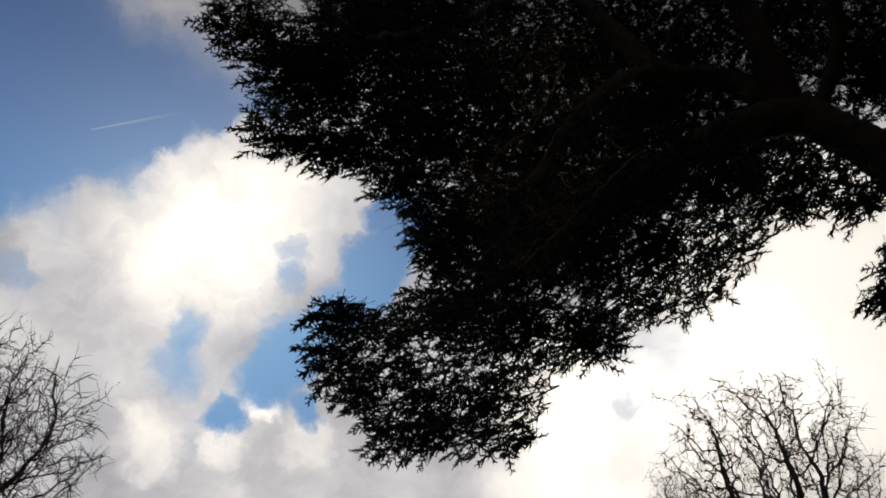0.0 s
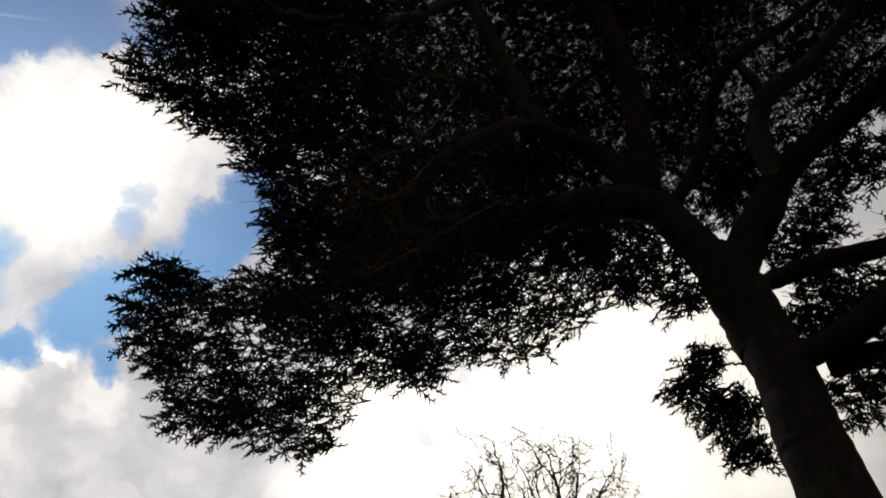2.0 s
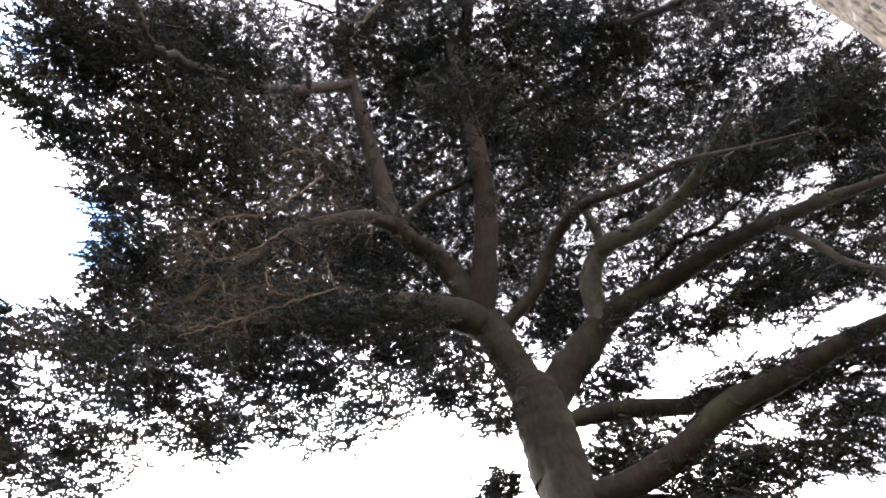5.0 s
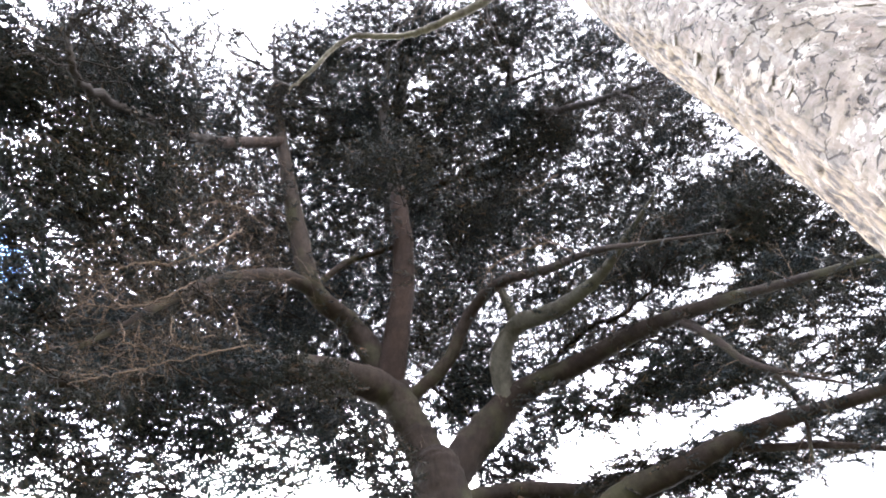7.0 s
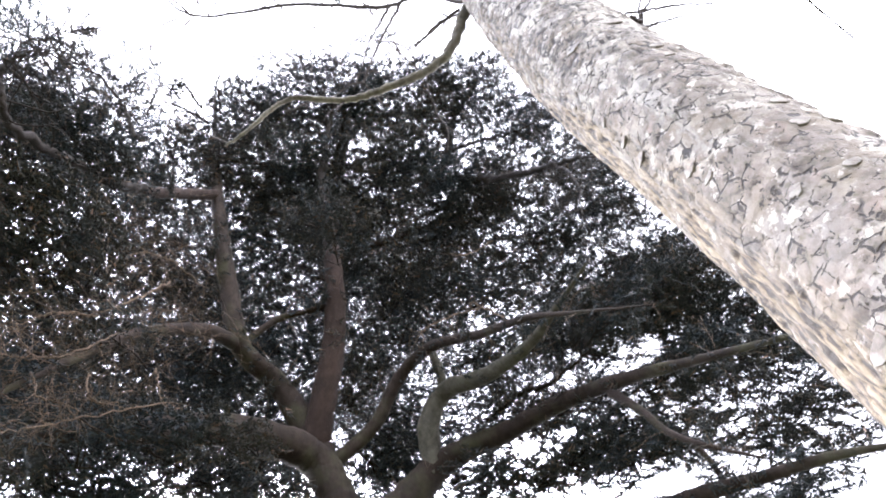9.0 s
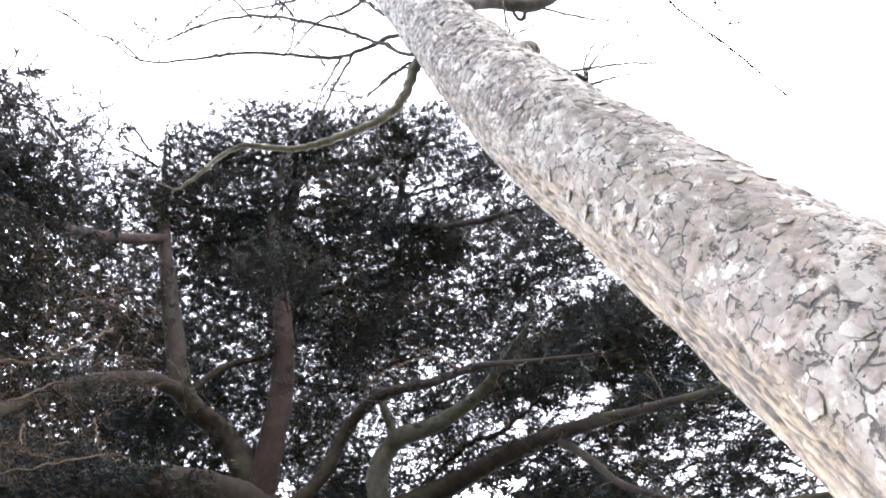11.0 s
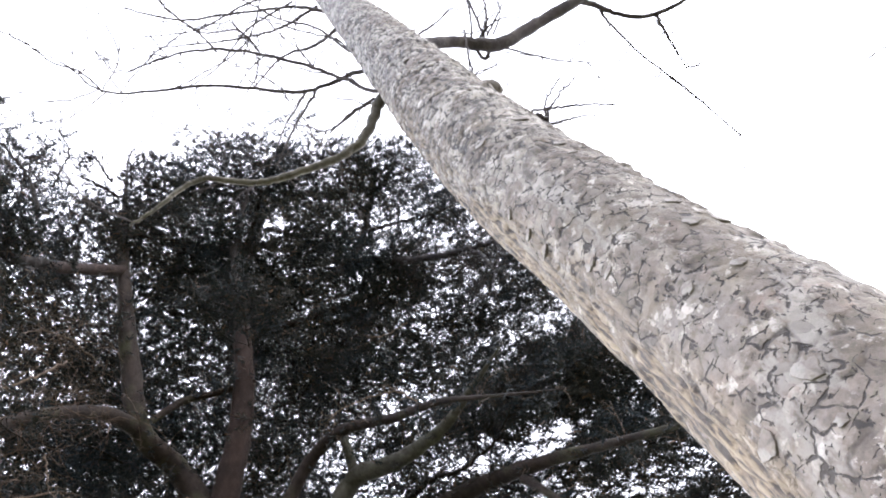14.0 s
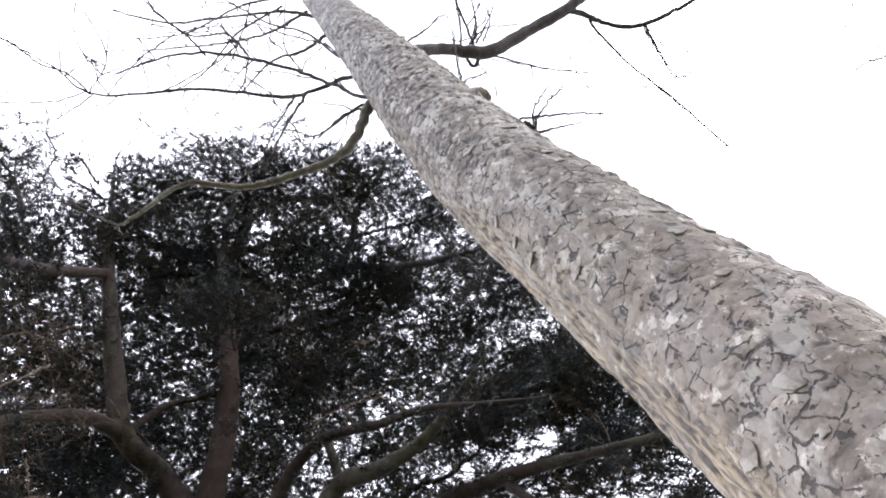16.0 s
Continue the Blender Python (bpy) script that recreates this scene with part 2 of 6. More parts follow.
DEAD_BARK = bark_material("dead_twig_bark", (0.03, 0.022, 0.0165), (0.057, 0.042, 0.031), (0.095, 0.073, 0.053), 20, (1, 1, 1))
TANGLE_BARK = bark_material("brown_twig_bark", (0.03, 0.021, 0.016), (0.06, 0.042, 0.031), (0.10, 0.072, 0.052), 20, (1, 1, 1))
TWIG_BARK = bark_material("twig_bark", (0.022, 0.019, 0.020), (0.045, 0.039, 0.040), (0.08, 0.07, 0.068), 14, (1, 1, 1))
LIMB_BARK = bark_material("mossy_limb_bark", (0.052, 0.049, 0.041), (0.10, 0.095, 0.081), (0.145, 0.138, 0.118), 25, (1, 1, 1), 0.35)
FAR_BARK = bark_material("grey_bark", (0.022, 0.018, 0.016), (0.041, 0.034, 0.03), (0.065, 0.056, 0.049), 3, (1, 1, 0.4))


BARK_TONE = (0.35, 0.327, 0.30)     # evenly darkens the bark to a warm mid grey


def plate_material(loose=False):
    """Grey flaking bark; "plate" differs from flake to flake, "depth" tells old outer bark from the brown inner bark,
    darkened with crack shade.
    """
    m, nt, bsdf = material("loose_bark" if loose else "flaking_bark", 0.85)

    def attribute(name):
        n = nt.nodes.new("ShaderNodeAttribute")
        n.attribute_name = name
        return n.outputs["Fac"]

    value = nt.nodes.new("ShaderNodeObjectInfo").outputs["Random"] if loose else attribute("plate")
    base = colours(nt, value, [(0.0, (0.21, 0.182, 0.158)), (0.45, (0.265, 0.236, 0.212)), (0.8, (0.302, 0.274, 0.25)), (1.0, (0.33, 0.307, 0.285) if loose else (0.43, 0.41, 0.39))])
    stain = colours(nt, noise_node(nt, 2.2, 5), [(0.32, (0.78, 0.76, 0.72)), (0.5, (1.0, 1.0, 1.0)), (0.7, (1.16, 1.15, 1.14))])
    base = mixed(nt, 1.0, base, stain, "MULTIPLY")
    speck = colours(nt, noise_node(nt, 70, 6, 0.7), [(0.34, (0.7, 0.68, 0.66)), (0.47, (0.97, 0.97, 0.97)), (0.66, (1.2, 1.2, 1.2))])
    base = mixed(nt, 1.0, base, speck, "MULTIPLY")
    blotch = colours(nt, noise_node(nt, 30, 4, 0.6), [(0.34, (0.68, 0.66, 0.63)), (0.45, (0.97, 0.97, 0.97)), (0.62, (1.14, 1.14, 1.14))])
    base = mixed(nt, 1.0, base, blotch, "MULTIPLY")
    # ochre, rosy and blue-grey patches, and a green-grey mottle
    ochre = colours(nt, noise_node(nt, 7, 4, 0.6), [(0.50, (0, 0, 0)), (0.64, (0.55, 0.55, 0.55))])
    base = mixed(nt, ochre, base, (0.30, 0.262, 0.19))
    cool = colours(nt, noise_node(nt, 4.1, 5, 0.6), [(0.52, (0, 0, 0)), (0.66, (0.6, 0.6, 0.6))])
    base = mixed(nt, cool, base, (0.315, 0.31, 0.305))
    rosy = colours(nt, noise_node(nt, 13, 4, 0.55), [(0.60, (0, 0, 0)), (0.67, (0.5, 0.5, 0.5))])
    base = mixed(nt, rosy, base, (0.40, 0.31, 0.27))
    mottle = colours(nt, noise_node(nt, 46, 5, 0.65), [(0.55, (0, 0, 0)), (0.63, (0.75, 0.75, 0.75))])
    base = mixed(nt, mottle, base, (0.19, 0.18, 0.135))
    # pale bloom in lengthwise patches with broken edges
    bloom = colours(nt, noise_node(nt, 6.5, 8, 0.72, (1, 1, 0.45)), [(0.53, (0, 0, 0)), (0.58, (0.6, 0.6, 0.6))])
    base = mixed(nt, bloom, base, (0.52, 0.52, 0.51))
    if loose:
        nt.links.new(mixed(nt, 1.0, base, BARK_TONE, "MULTIPLY"), bsdf.inputs["Base Color"])
        bump(nt, bsdf, noise_node(nt, 120, 5, 0.7), 0.4, 0.004)
        return m
    # higher up the bark is rougher: white crusts beside dark pits
    crust = mixed(nt, 1.0, colours(nt, noise_node(nt, 8, 7, 0.7, (1, 1, 0.6)), [(0.49, (0, 0, 0)), (0.55, (0.7, 0.7, 0.7))]), attribute("aloft"), "MULTIPLY")
    base = mixed(nt, crust, base, (0.60, 0.60, 0.57))
    pits = mixed(nt, 1.0, colours(nt, noise_node(nt, 38, 5, 0.65, (1, 1, 0.7)), [(0.54, (0, 0, 0)), (0.58, (0.95, 0.95, 0.95))]), attribute("aloft"), "MULTIPLY")
    base = mixed(nt, pits, base, (0.075, 0.07, 0.055))
    lichen = colours(nt, noise_node(nt, 19, 5, 0.7), [(0.57, (0, 0, 0)), (0.61, (0.9, 0.9, 0.9))])
    base = mixed(nt, lichen, base, (0.66, 0.65, 0.63))
    grain = noise_node(nt, 120, 5, 0.7)
    # brown inner bark, its colour deepened to carry the shade inside cracks
    inner = colours(nt, attribute("depth"), [(0.3, (1, 1, 1)), (0.8, (0, 0, 0))])
    base = mixed(nt, inner, base, (0.045, 0.034, 0.026))
    # hairline cracks along bent flake edges, short ways only, painted dark with their shade
    height = mixed(nt, 0.75, grain, (0.5, 0.5, 0.5))
    for scale, thin, lo, hi in ((19, 0.07, 0.45, 0.57), (36, 0.075, 0.485, 0.605)):
        co = nt.nodes.new("ShaderNodeTexCoord")
        push = nt.nodes.new("ShaderNodeTexNoise")
        push.inputs["Scale"].default_value, push.inputs["Detail"].default_value = scale * 0.9, 3
        nt.links.new(co.outputs["Object"], push.inputs["Vector"])
        away = nt.nodes.new("ShaderNodeVectorMath")
        away.operation = "MULTIPLY_ADD"
        nt.links.new(push.outputs["Color"], away.inputs[0])
        away.inputs[1].default_value = (0.9 / scale,) * 3
        nt.links.new(co.outputs["Object"], away.inputs[2])
        cell = nt.nodes.new("ShaderNodeTexVoronoi")
        cell.feature = "DISTANCE_TO_EDGE"
        cell.inputs["Scale"].default_value = scale
        nt.links.new(away.outputs[0], cell.inputs["Vector"])
        # each flake has a tone of its own
        tone = nt.nodes.new("ShaderNodeTexVoronoi")
        tone.inputs["Scale"].default_value = scale
        nt.links.new(away.outputs[0], tone.inputs["Vector"])
        base = mixed(nt, 1.0, base, colours(nt, tone.outputs["Color"], [(0.1, (0.80, 0.78, 0.76)), (0.5, (1.0, 0.99, 0.98)), (0.9, (1.16, 1.16, 1.15))]), "MULTIPLY")
        gate = colours(nt, noise_node(nt, scale * 0.95, 4, 0.7), [(lo, (1, 1, 1)), (hi, (0, 0, 0))])
        thinner = nt.nodes.new("ShaderNodeMath")
        thinner.operation = "MULTIPLY_ADD"
        nt.links.new(gate, thinner.inputs[0])
        thinner.inputs[1].default_value = thin * 1.1
        nt.links.new(cell.outputs["Distance"], thinner.inputs[2])
        line = colours(nt, thinner.outputs[0], [(0.0, (1, 1, 1)), (thin * 0.5, (0.95, 0.95, 0.95)), (thin * 0.9, (0, 0, 0))])
        base = mixed(nt, line, base, (0.032, 0.022, 0.015))
        height = mixed(nt, line, height, (0.0, 0.0, 0.0))
    # brown fibres where the bark is torn lengthwise
    fibre = noise_node(nt, 75, 4, 0.6, (1, 1, 0.13))
    strands = colours(nt, fibre, [(0.42, (0.045, 0.032, 0.022)), (0.48, (0.20, 0.155, 0.11)), (0.55, (0.38, 0.31, 0.205)), (0.68, (0.50, 0.43, 0.32))])
    base = mixed(nt, attribute("torn"), base, strands)
    height = mixed(nt, attribute("torn"), height, fibre)
    nt.links.new(mixed(nt, 1.0, base, BARK_TONE, "MULTIPLY"), bsdf.inputs["Base Color"])
    bump(nt, bsdf, height, 0.8, 0.009)
    return m


FLAKES = plate_material(True)
PLATES = plate_material()
NEEDLES = leaf_material()
LAWN = grass_material()


# ---- mesh helpers ----
def link_mesh(name, verts, faces, mat, parent=None, label="", smooth=False):
    me = bpy.data.meshes.new(name)
    me.from_pydata(verts, [], faces)
    me.materials.append(mat)
    if smooth:
        me.polygons.foreach_set("use_smooth", [True] * len(me.polygons))
    me.update()
    ob = new(name, me)
    ob.parent = parent
    return tagged(ob, label)


def curve_points(pts, per):
    """A smooth line through (x, y, z, r) points."""
    p = np.array([2 * np.array(pts[0]) - np.array(pts[1]), *pts, 2 * np.array(pts[-1]) - np.array(pts[-2])], float)
    out = []
    for i in range(1, len(p) - 2):
        for k in range(per):
            t = k / per
            a, b, c, d = p[i - 1:i + 3]
            out.append(0.5 * (2 * b + (c - a) * t + (2 * a - 5 * b + 4 * c - d) * t * t + (3 * b - a - 3 * c + d) * t ** 3))
    out.append(p[-2])
    out = np.array(out)
    out[:, 3] = np.maximum(out[:, 3], 0.0015)
    return out


def tube(line, sides, rough=0.0, rng=None):
    """Verts and faces of a tapering round bar along line (n x 4)."""
    n = len(line)
    way = np.gradient(line[:, :3], axis=0)
    way /= np.linalg.norm(way, axis=1)[:, None] + 1e-9
    ref = np.array([0.31, 0.2, 0.93]) if abs(way[:, 2]).mean() < 0.8 else np.array([0.9, 0.3, 0.1])
    u = np.cross(way, ref)
    u /= np.linalg.norm(u, axis=1)[:, None] + 1e-9
    v = np.cross(way, u)
    ang = np.arange(sides) * 2 * math.pi / sides
    r = np.repeat(line[:, 3:4], sides, 1)
    if rough:
        lump = rng.normal(0, 1, (n, sides))
        lump = (lump + np.roll(lump, 1, 1) + np.roll(lump, 1, 0)) / 1.7
        r = r * (1 + rough * lump)
    verts = line[:, None, :3] + r[:, :, None] * (np.cos(ang)[None, :, None] * u[:, None] + np.sin(ang)[None, :, None] * v[:, None])
    verts = verts.reshape(-1, 3)
    i, j = np.meshgrid(np.arange(n - 1), np.arange(sides), indexing="ij")
    k = (j + 1) % sides
    faces = np.stack([i * sides + j, i * sides + k, (i + 1) * sides + k, (i + 1) * sides + j], -1).reshape(-1, 4)
    return verts, faces


def bars(name, lines, sides, mat, parent, label="", rough=0.0, rng=None):
    """Several tapering bars as one mesh."""
    vs, fs, off = [], [], 0
    for line in lines:
        end = line[-1].copy()
        end[:3] += (line[-1, :3] - line[-2, :3]) / (np.linalg.norm(line[-1, :3] - line[-2, :3]) + 1e-9) * end[3] * 0.5
        end[3] *= 0.1
        line = np.vstack([line, end])
        v, q = tube(line, sides, rough, rng)
        vs.append(v)
        fs.append(q + off)
        off += len(v)
    return link_mesh(name, np.concatenate(vs).tolist(), np.concatenate(fs).tolist(), mat, parent, label, True)


def tri_mesh(name, tris, mat, parent=None):
    """A mesh of loose triangles (n x 3 x 3)."""
    n = len(tris)
    me = bpy.data.meshes.new(name)
    me.vertices.add(3 * n)
    me.vertices.foreach_set("co", np.ascontiguousarray(tris, np.float32).ravel())
    me.loops.add(3 * n)
    me.loops.foreach_set("vertex_index", np.arange(3 * n, dtype=np.int32))
    me.polygons.add(n)
    me.polygons.foreach_set("loop_start", np.arange(0, 3 * n, 3, dtype=np.int32))
    me.materials.append(mat)
    me.update(calc_edges=True)
    ob = new(name, me)
    ob.parent = parent
    return ob


# ---- ground ----
def ground():
    bm = bmesh.new()
    bmesh.ops.create_grid(bm, x_segments=60, y_segments=60, size=600)
    for v in bm.verts:
        d = math.hypot(v.co.x, v.co.y)
        v.co.z = 0.25 * noise.noise(v.co * 0.03) * min(1, d / 20) - 0.02
    me = bpy.data.meshes.new("ground")
    bm.to_mesh(me)
    bm.free()
    me.materials.append(LAWN)
    tagged(new("ground", me), "winter lawn of a park, grass with bare soil", "lawn", kind="structure")


ground()

# ---- the cedar ----
CEDAR_X, CEDAR_Y = 7.78, 8.13
cedar = new("cedar_tree")
cedar.location = (CEDAR_X, CEDAR_Y, 0)
tagged(cedar, "large dark evergreen cedar with forked grey-brown trunk on the lawn", "tree")
crown_rng = np.random.default_rng(5)


def local(pts, ob):
    return [(x - ob.location.x, y - ob.location.y, z - ob.location.z, r) for x, y, z, r in pts]


def crooked(rng, base, way, length, r, bits=6, bend=0.22):
    """A bent line that thins out from base."""
    pts, d = [np.array([*base, r])], way / np.linalg.norm(way)
    for k in range(bits):
        d = d + rng.normal(0, bend, 3)
        d /= np.linalg.norm(d)
        pts.append(np.array([*(pts[-1][:3] + d * length / bits), r * (1 - 0.6 * (k + 1) / bits)]))
    return np.array(pts)


def side_twigs(rng, line, per_metre, lengths, r):
    """Crooked twigs that leave a limb, some with twigs of their own."""
    span = np.linalg.norm(np.diff(line[:, :3], axis=0), axis=1).sum()
    lines = []
    for k in range(2 + int(span * per_metre)):
        i = rng.integers(len(line) // 5, len(line))
        d = line[min(i + 1, len(line) - 1), :3] - line[max(i - 1, 0), :3]
        d = d / (np.linalg.norm(d) + 1e-9)
        out = rng.normal(0, 1, 3)
        out -= d * out.dot(d)
        way = d * 0.6 + out / np.linalg.norm(out)
        t = crooked(rng, line[i, :3], way, rng.uniform(*lengths), min(r, line[i, 3]), 7)
        lines.append(t)
        for q in range(rng.integers(0, 4)):
            j = rng.integers(2, 7)
            lines.append(crooked(rng, t[j, :3], (t[j, :3] - t[j - 1, :3]) * 3 + rng.normal(0, lengths[0] * 0.4, 3), lengths[0] * rng.uniform(0.4, 1.4), r * 0.75, 4))
    return lines


def make_spray(rng, leader=False):
    """A cedar twig about a third of a metre long along +x: side shoots in one plane, each a pointed brush of needles."""
    tris = []

    def unit(v):
        return v / np.linalg.norm(v)

    def shoot(base, way, length, bristles=5):
        way = unit(way)
        u = unit(np.cross(way, rng.normal(0, 1, 3)))
        v = np.cross(way, u)
        tip = base + way * length
        fat = 0.019 * rng.uniform(0.8, 1.2)
        ring = [base + fat * (math.cos(a) * u + math.sin(a) * v) for a in (0.0, 2.1, 4.2)]
        for k in range(3):
            tris.append((ring[k], ring[(k + 1) % 3], tip))
        # bundles of needles that lean forward all along the shoot
        turn = rng.uniform(0, 6.28)
        for k in range(bristles):
            f = (k + rng.uniform(0.2, 0.8)) / bristles
            at = base + way * length * (0.04 + 0.86 * f)
            a = turn + k * 2.4 + rng.uniform(-0.4, 0.4)
            d = unit(math.cos(a) * u + math.sin(a) * v + way * rng.uniform(0.3, 1.1))
            half = way * rng.uniform(0.013, 0.019)
            tris.append((at - half, at + half, at + d * rng.uniform(0.034, 0.052) * (1 - 0.35 * f)))

    pairs, long_, side = (9, 0.40, 0.17) if leader else (6, 0.24, 0.155)
    for k in range(pairs):
        u = k / pairs
        ang = (1 if k % 2 else -1) * radians(rng.uniform(32, 62))
        way = np.array([math.cos(ang), math.sin(ang), rng.uniform(-0.4, 0.25)])
        shoot(np.array([long_ * u, 0, -0.05 * u * u]), way, side * (1 - 0.6 * u) * rng.uniform(0.7, 1.25))
    shoot(np.array([long_ * 0.62, 0, -0.02]), np.array([1, 0, rng.uniform(-0.2, 0.05)]), 0.2, 6)
    if leader:
        shoot(np.array([0.0, 0, 0]), np.array([1, 0, -0.06]), 0.32, 7)
    else:
        tris.append((np.array([-0.15, -0.006, 0.01]), np.array([-0.15, 0.006, 0.01]), np.array([0.25, 0, -0.02])))
    return np.array(tris)


SPRAYS = [make_spray(crown_rng) for _ in range(16)]
LEADERS = [make_spray(crown_rng, True) for _ in range(8)]


def spray_cloud(rng, p, away, size, kinds=SPRAYS):
    """Sprays at the places p that point away, a little drooping, as loose triangles."""
    tris = []
    for q, yaw in zip(p, away):
        m = np.array(Euler((rng.normal(0, 0.5), 0.2 + rng.normal(0, 0.35), yaw)).to_matrix()) * size * rng.uniform(0.75, 1.2)
        tris.append((kinds[rng.integers(len(kinds))] - np.array([0.12, 0, 0])) @ m.T + q)
    return np.concatenate(tris)


def limb(name, pts):
    big = name == "trunk"
    if big:
        x, y, z, r = pts[0]
        pts = [(CEDAR_X, CEDAR_Y, -0.1, r * 1.75), (CEDAR_X, CEDAR_Y, 0.5, r * 1.35), (CEDAR_X, CEDAR_Y, 2.5, r * 1.12)] + pts
    line = curve_points(local(pts, cedar), 10)
    if name == "dead_branch":
        line[:, :3] += crown_rng.normal(0, 0.012, (len(line), 3))
        ob = bars(name, [line], 6, DEAD_BARK, cedar, "bare tan dead branch", 0.05, crown_rng)
        tagged(bars("dead_twig_spray", side_twigs(crown_rng, line, 8.0, (0.15, 0.5), 0.006), 4, DEAD_BARK, ob), kind="stuff")
        return
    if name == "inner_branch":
        # branches high in the crown, its shade put into their dark bark, with bare twigs of their own
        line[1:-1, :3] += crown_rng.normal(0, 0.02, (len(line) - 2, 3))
        ob = bars("limb", [line], 7, SHADED_BARK, cedar, "", 0.05, crown_rng)
        tagged(bars("twig_spray", side_twigs(crown_rng, line, 5.0, (0.4, 1.3), 0.013), 4, SHADED_BARK, ob), kind="stuff")
        return
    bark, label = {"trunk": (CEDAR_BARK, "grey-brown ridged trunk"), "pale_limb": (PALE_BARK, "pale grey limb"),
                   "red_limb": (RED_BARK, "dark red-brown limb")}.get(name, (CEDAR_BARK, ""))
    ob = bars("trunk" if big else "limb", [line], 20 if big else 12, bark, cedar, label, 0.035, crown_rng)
    if not big:
        bare = side_twigs(crown_rng, line, 1.3, (0.3, 0.9), 0.008)
        tagged(bars("dead_twig_spray", bare, 4, DEAD_BARK, ob, "bare tan dead twigs"), kind="stuff")
        # short leafy shoots along the outer part
        half = line[len(line) // 3:]
        count = 6 + int(np.linalg.norm(np.diff(half[:, :3], axis=0), axis=1).sum() * 9)
        at = half[crown_rng.integers(0, len(half), count)]
        p = at[:, :3] + crown_rng.normal(0, 0.17, (count, 3))
        tagged(tri_mesh("needle_spray", spray_cloud(crown_rng, p, crown_rng.uniform(0, 6.28, count), 1.0), NEEDLES, ob), kind="stuff")


limb('trunk', [(7.79, 8.12, 7.39, 0.508), (7.78, 8.13, 8.47, 0.486), (7.81, 8.09, 9.52, 0.464), (7.78, 8.13, 10.48, 0.462), (7.66, 8.10, 11.34, 0.443), (7.52, 8.09, 12.06, 0.417), (7.45, 8.10, 12.41, 0.297)])
limb('limb', [(7.65, 8.24, 10.13, 0.341), (7.63, 8.26, 11.18, 0.423), (7.58, 8.31, 12.16, 0.415), (7.35, 8.38, 12.95, 0.365), (7.00, 8.41, 13.66, 0.354), (6.47, 8.45, 14.77, 0.275), (5.71, 8.51, 15.68, 0.234), (4.74, 8.41, 15.94, 0.219), (4.10, 8.19, 17.35, 0.217), (3.45, 7.94, 19.13, 0.176), (3.06, 7.88, 20.91, 0.145), (2.79, 8.41, 25.01, 0.102), (2.31, 8.97, 31.47, 0.042)])
limb('limb', [(4.68, 8.44, 16.00, 0.171), (3.73, 8.14, 15.27, 0.138), (2.47, 7.77, 13.49, 0.100), (1.59, 7.49, 11.57, 0.069), (0.93, 7.61, 10.32, 0.039), (0.27, 7.96, 9.49, 0.015)])
limb('red_limb', [(6.72, 8.52, 13.91, 0.300), (6.45, 7.71, 15.31, 0.270), (6.27, 7.23, 16.37, 0.250), (5.94, 6.79, 17.29, 0.225), (5.54, 6.41, 18.38, 0.185)])
# upper run of the limb above, its shade painted as darker bark
limb('inner_branch', [(5.66, 6.52, 18.05, 0.19), (5.54, 6.41, 18.38, 0.180), (5.15, 6.11, 19.50, 0.150), (4.84, 5.90, 21.16, 0.110), (4.69, 5.41, 23.45, 0.070), (4.58, 4.80, 25.70, 0.030)])
limb('limb', [(7.58, 8.30, 11.26, 0.263), (7.92, 7.97, 12.26, 0.363), (8.42, 7.45, 13.20, 0.357), (8.72, 6.76, 13.70, 0.260), (9.06, 5.56, 13.58, 0.207), (9.14, 4.11, 13.16, 0.163), (9.02, 2.70, 12.27, 0.119), (8.69, 1.43, 11.09, 0.072), (8.19, 0.26, 9.80, 0.040), (7.57, -0.59, 8.50, 0.011)])
limb('pale_limb', [(8.49, 7.28, 13.26, 0.167), (8.53, 7.00, 13.58, 0.203), (8.26, 6.69, 14.35, 0.219), (8.24, 6.07, 14.81, 0.197), (8.23, 5.00, 14.19, 0.163), (7.95, 3.83, 13.54, 0.110), (7.51, 2.80, 13.15, 0.065), (7.17, 1.86, 12.98, 0.018)])
limb('pale_limb', [(8.23, 6.08, 14.77, 0.104), (7.97, 5.93, 15.22, 0.105), (7.77, 5.86, 15.57, 0.095)])
limb('limb', [(7.13, 8.30, 13.93, 0.150), (7.47, 7.44, 14.49, 0.140), (7.47, 6.55, 15.23, 0.130), (7.47, 5.59, 15.19, 0.115), (7.42, 4.39, 14.12, 0.094), (7.10, 3.27, 12.94, 0.065), (7.03, 2.37, 11.90, 0.033), (7.08, 1.34, 10.84, 0.015)])
limb('limb', [(7.22, 8.36, 13.27, 0.303), (6.80, 8.44, 13.89, 0.357), (6.04, 8.52, 13.96, 0.342), (4.79, 8.61, 13.50, 0.304), (3.24, 8.67, 12.41, 0.218), (1.98, 8.84, 11.57, 0.147), (0.69, 9.24, 10.98, 0.078), (-0.37, 9.66, 10.69, 0.042), (-1.22, 9.79, 10.48, 0.016)])
limb('limb', [(7.94, 7.96, 11.47, 0.163), (8.94, 7.45, 11.78, 0.178), (10.13, 6.48, 11.70, 0.156), (11.26, 5.24, 12.06, 0.104), (11.91, 4.15, 12.12, 0.031)])
limb('limb', [(8.00, 7.90, 9.77, 0.222), (8.43, 7.12, 9.75, 0.236), (8.86, 6.40, 10.02, 0.227), (9.17, 5.57, 10.37, 0.227), (9.48, 4.57, 10.35, 0.194), (9.62, 3.71, 10.26, 0.161), (9.68, 2.93, 10.07, 0.130), (9.61, 1.94, 9.54, 0.097), (9.45, 0.97, 8.98, 0.068), (9.19, 0.03, 8.20, 0.018)])
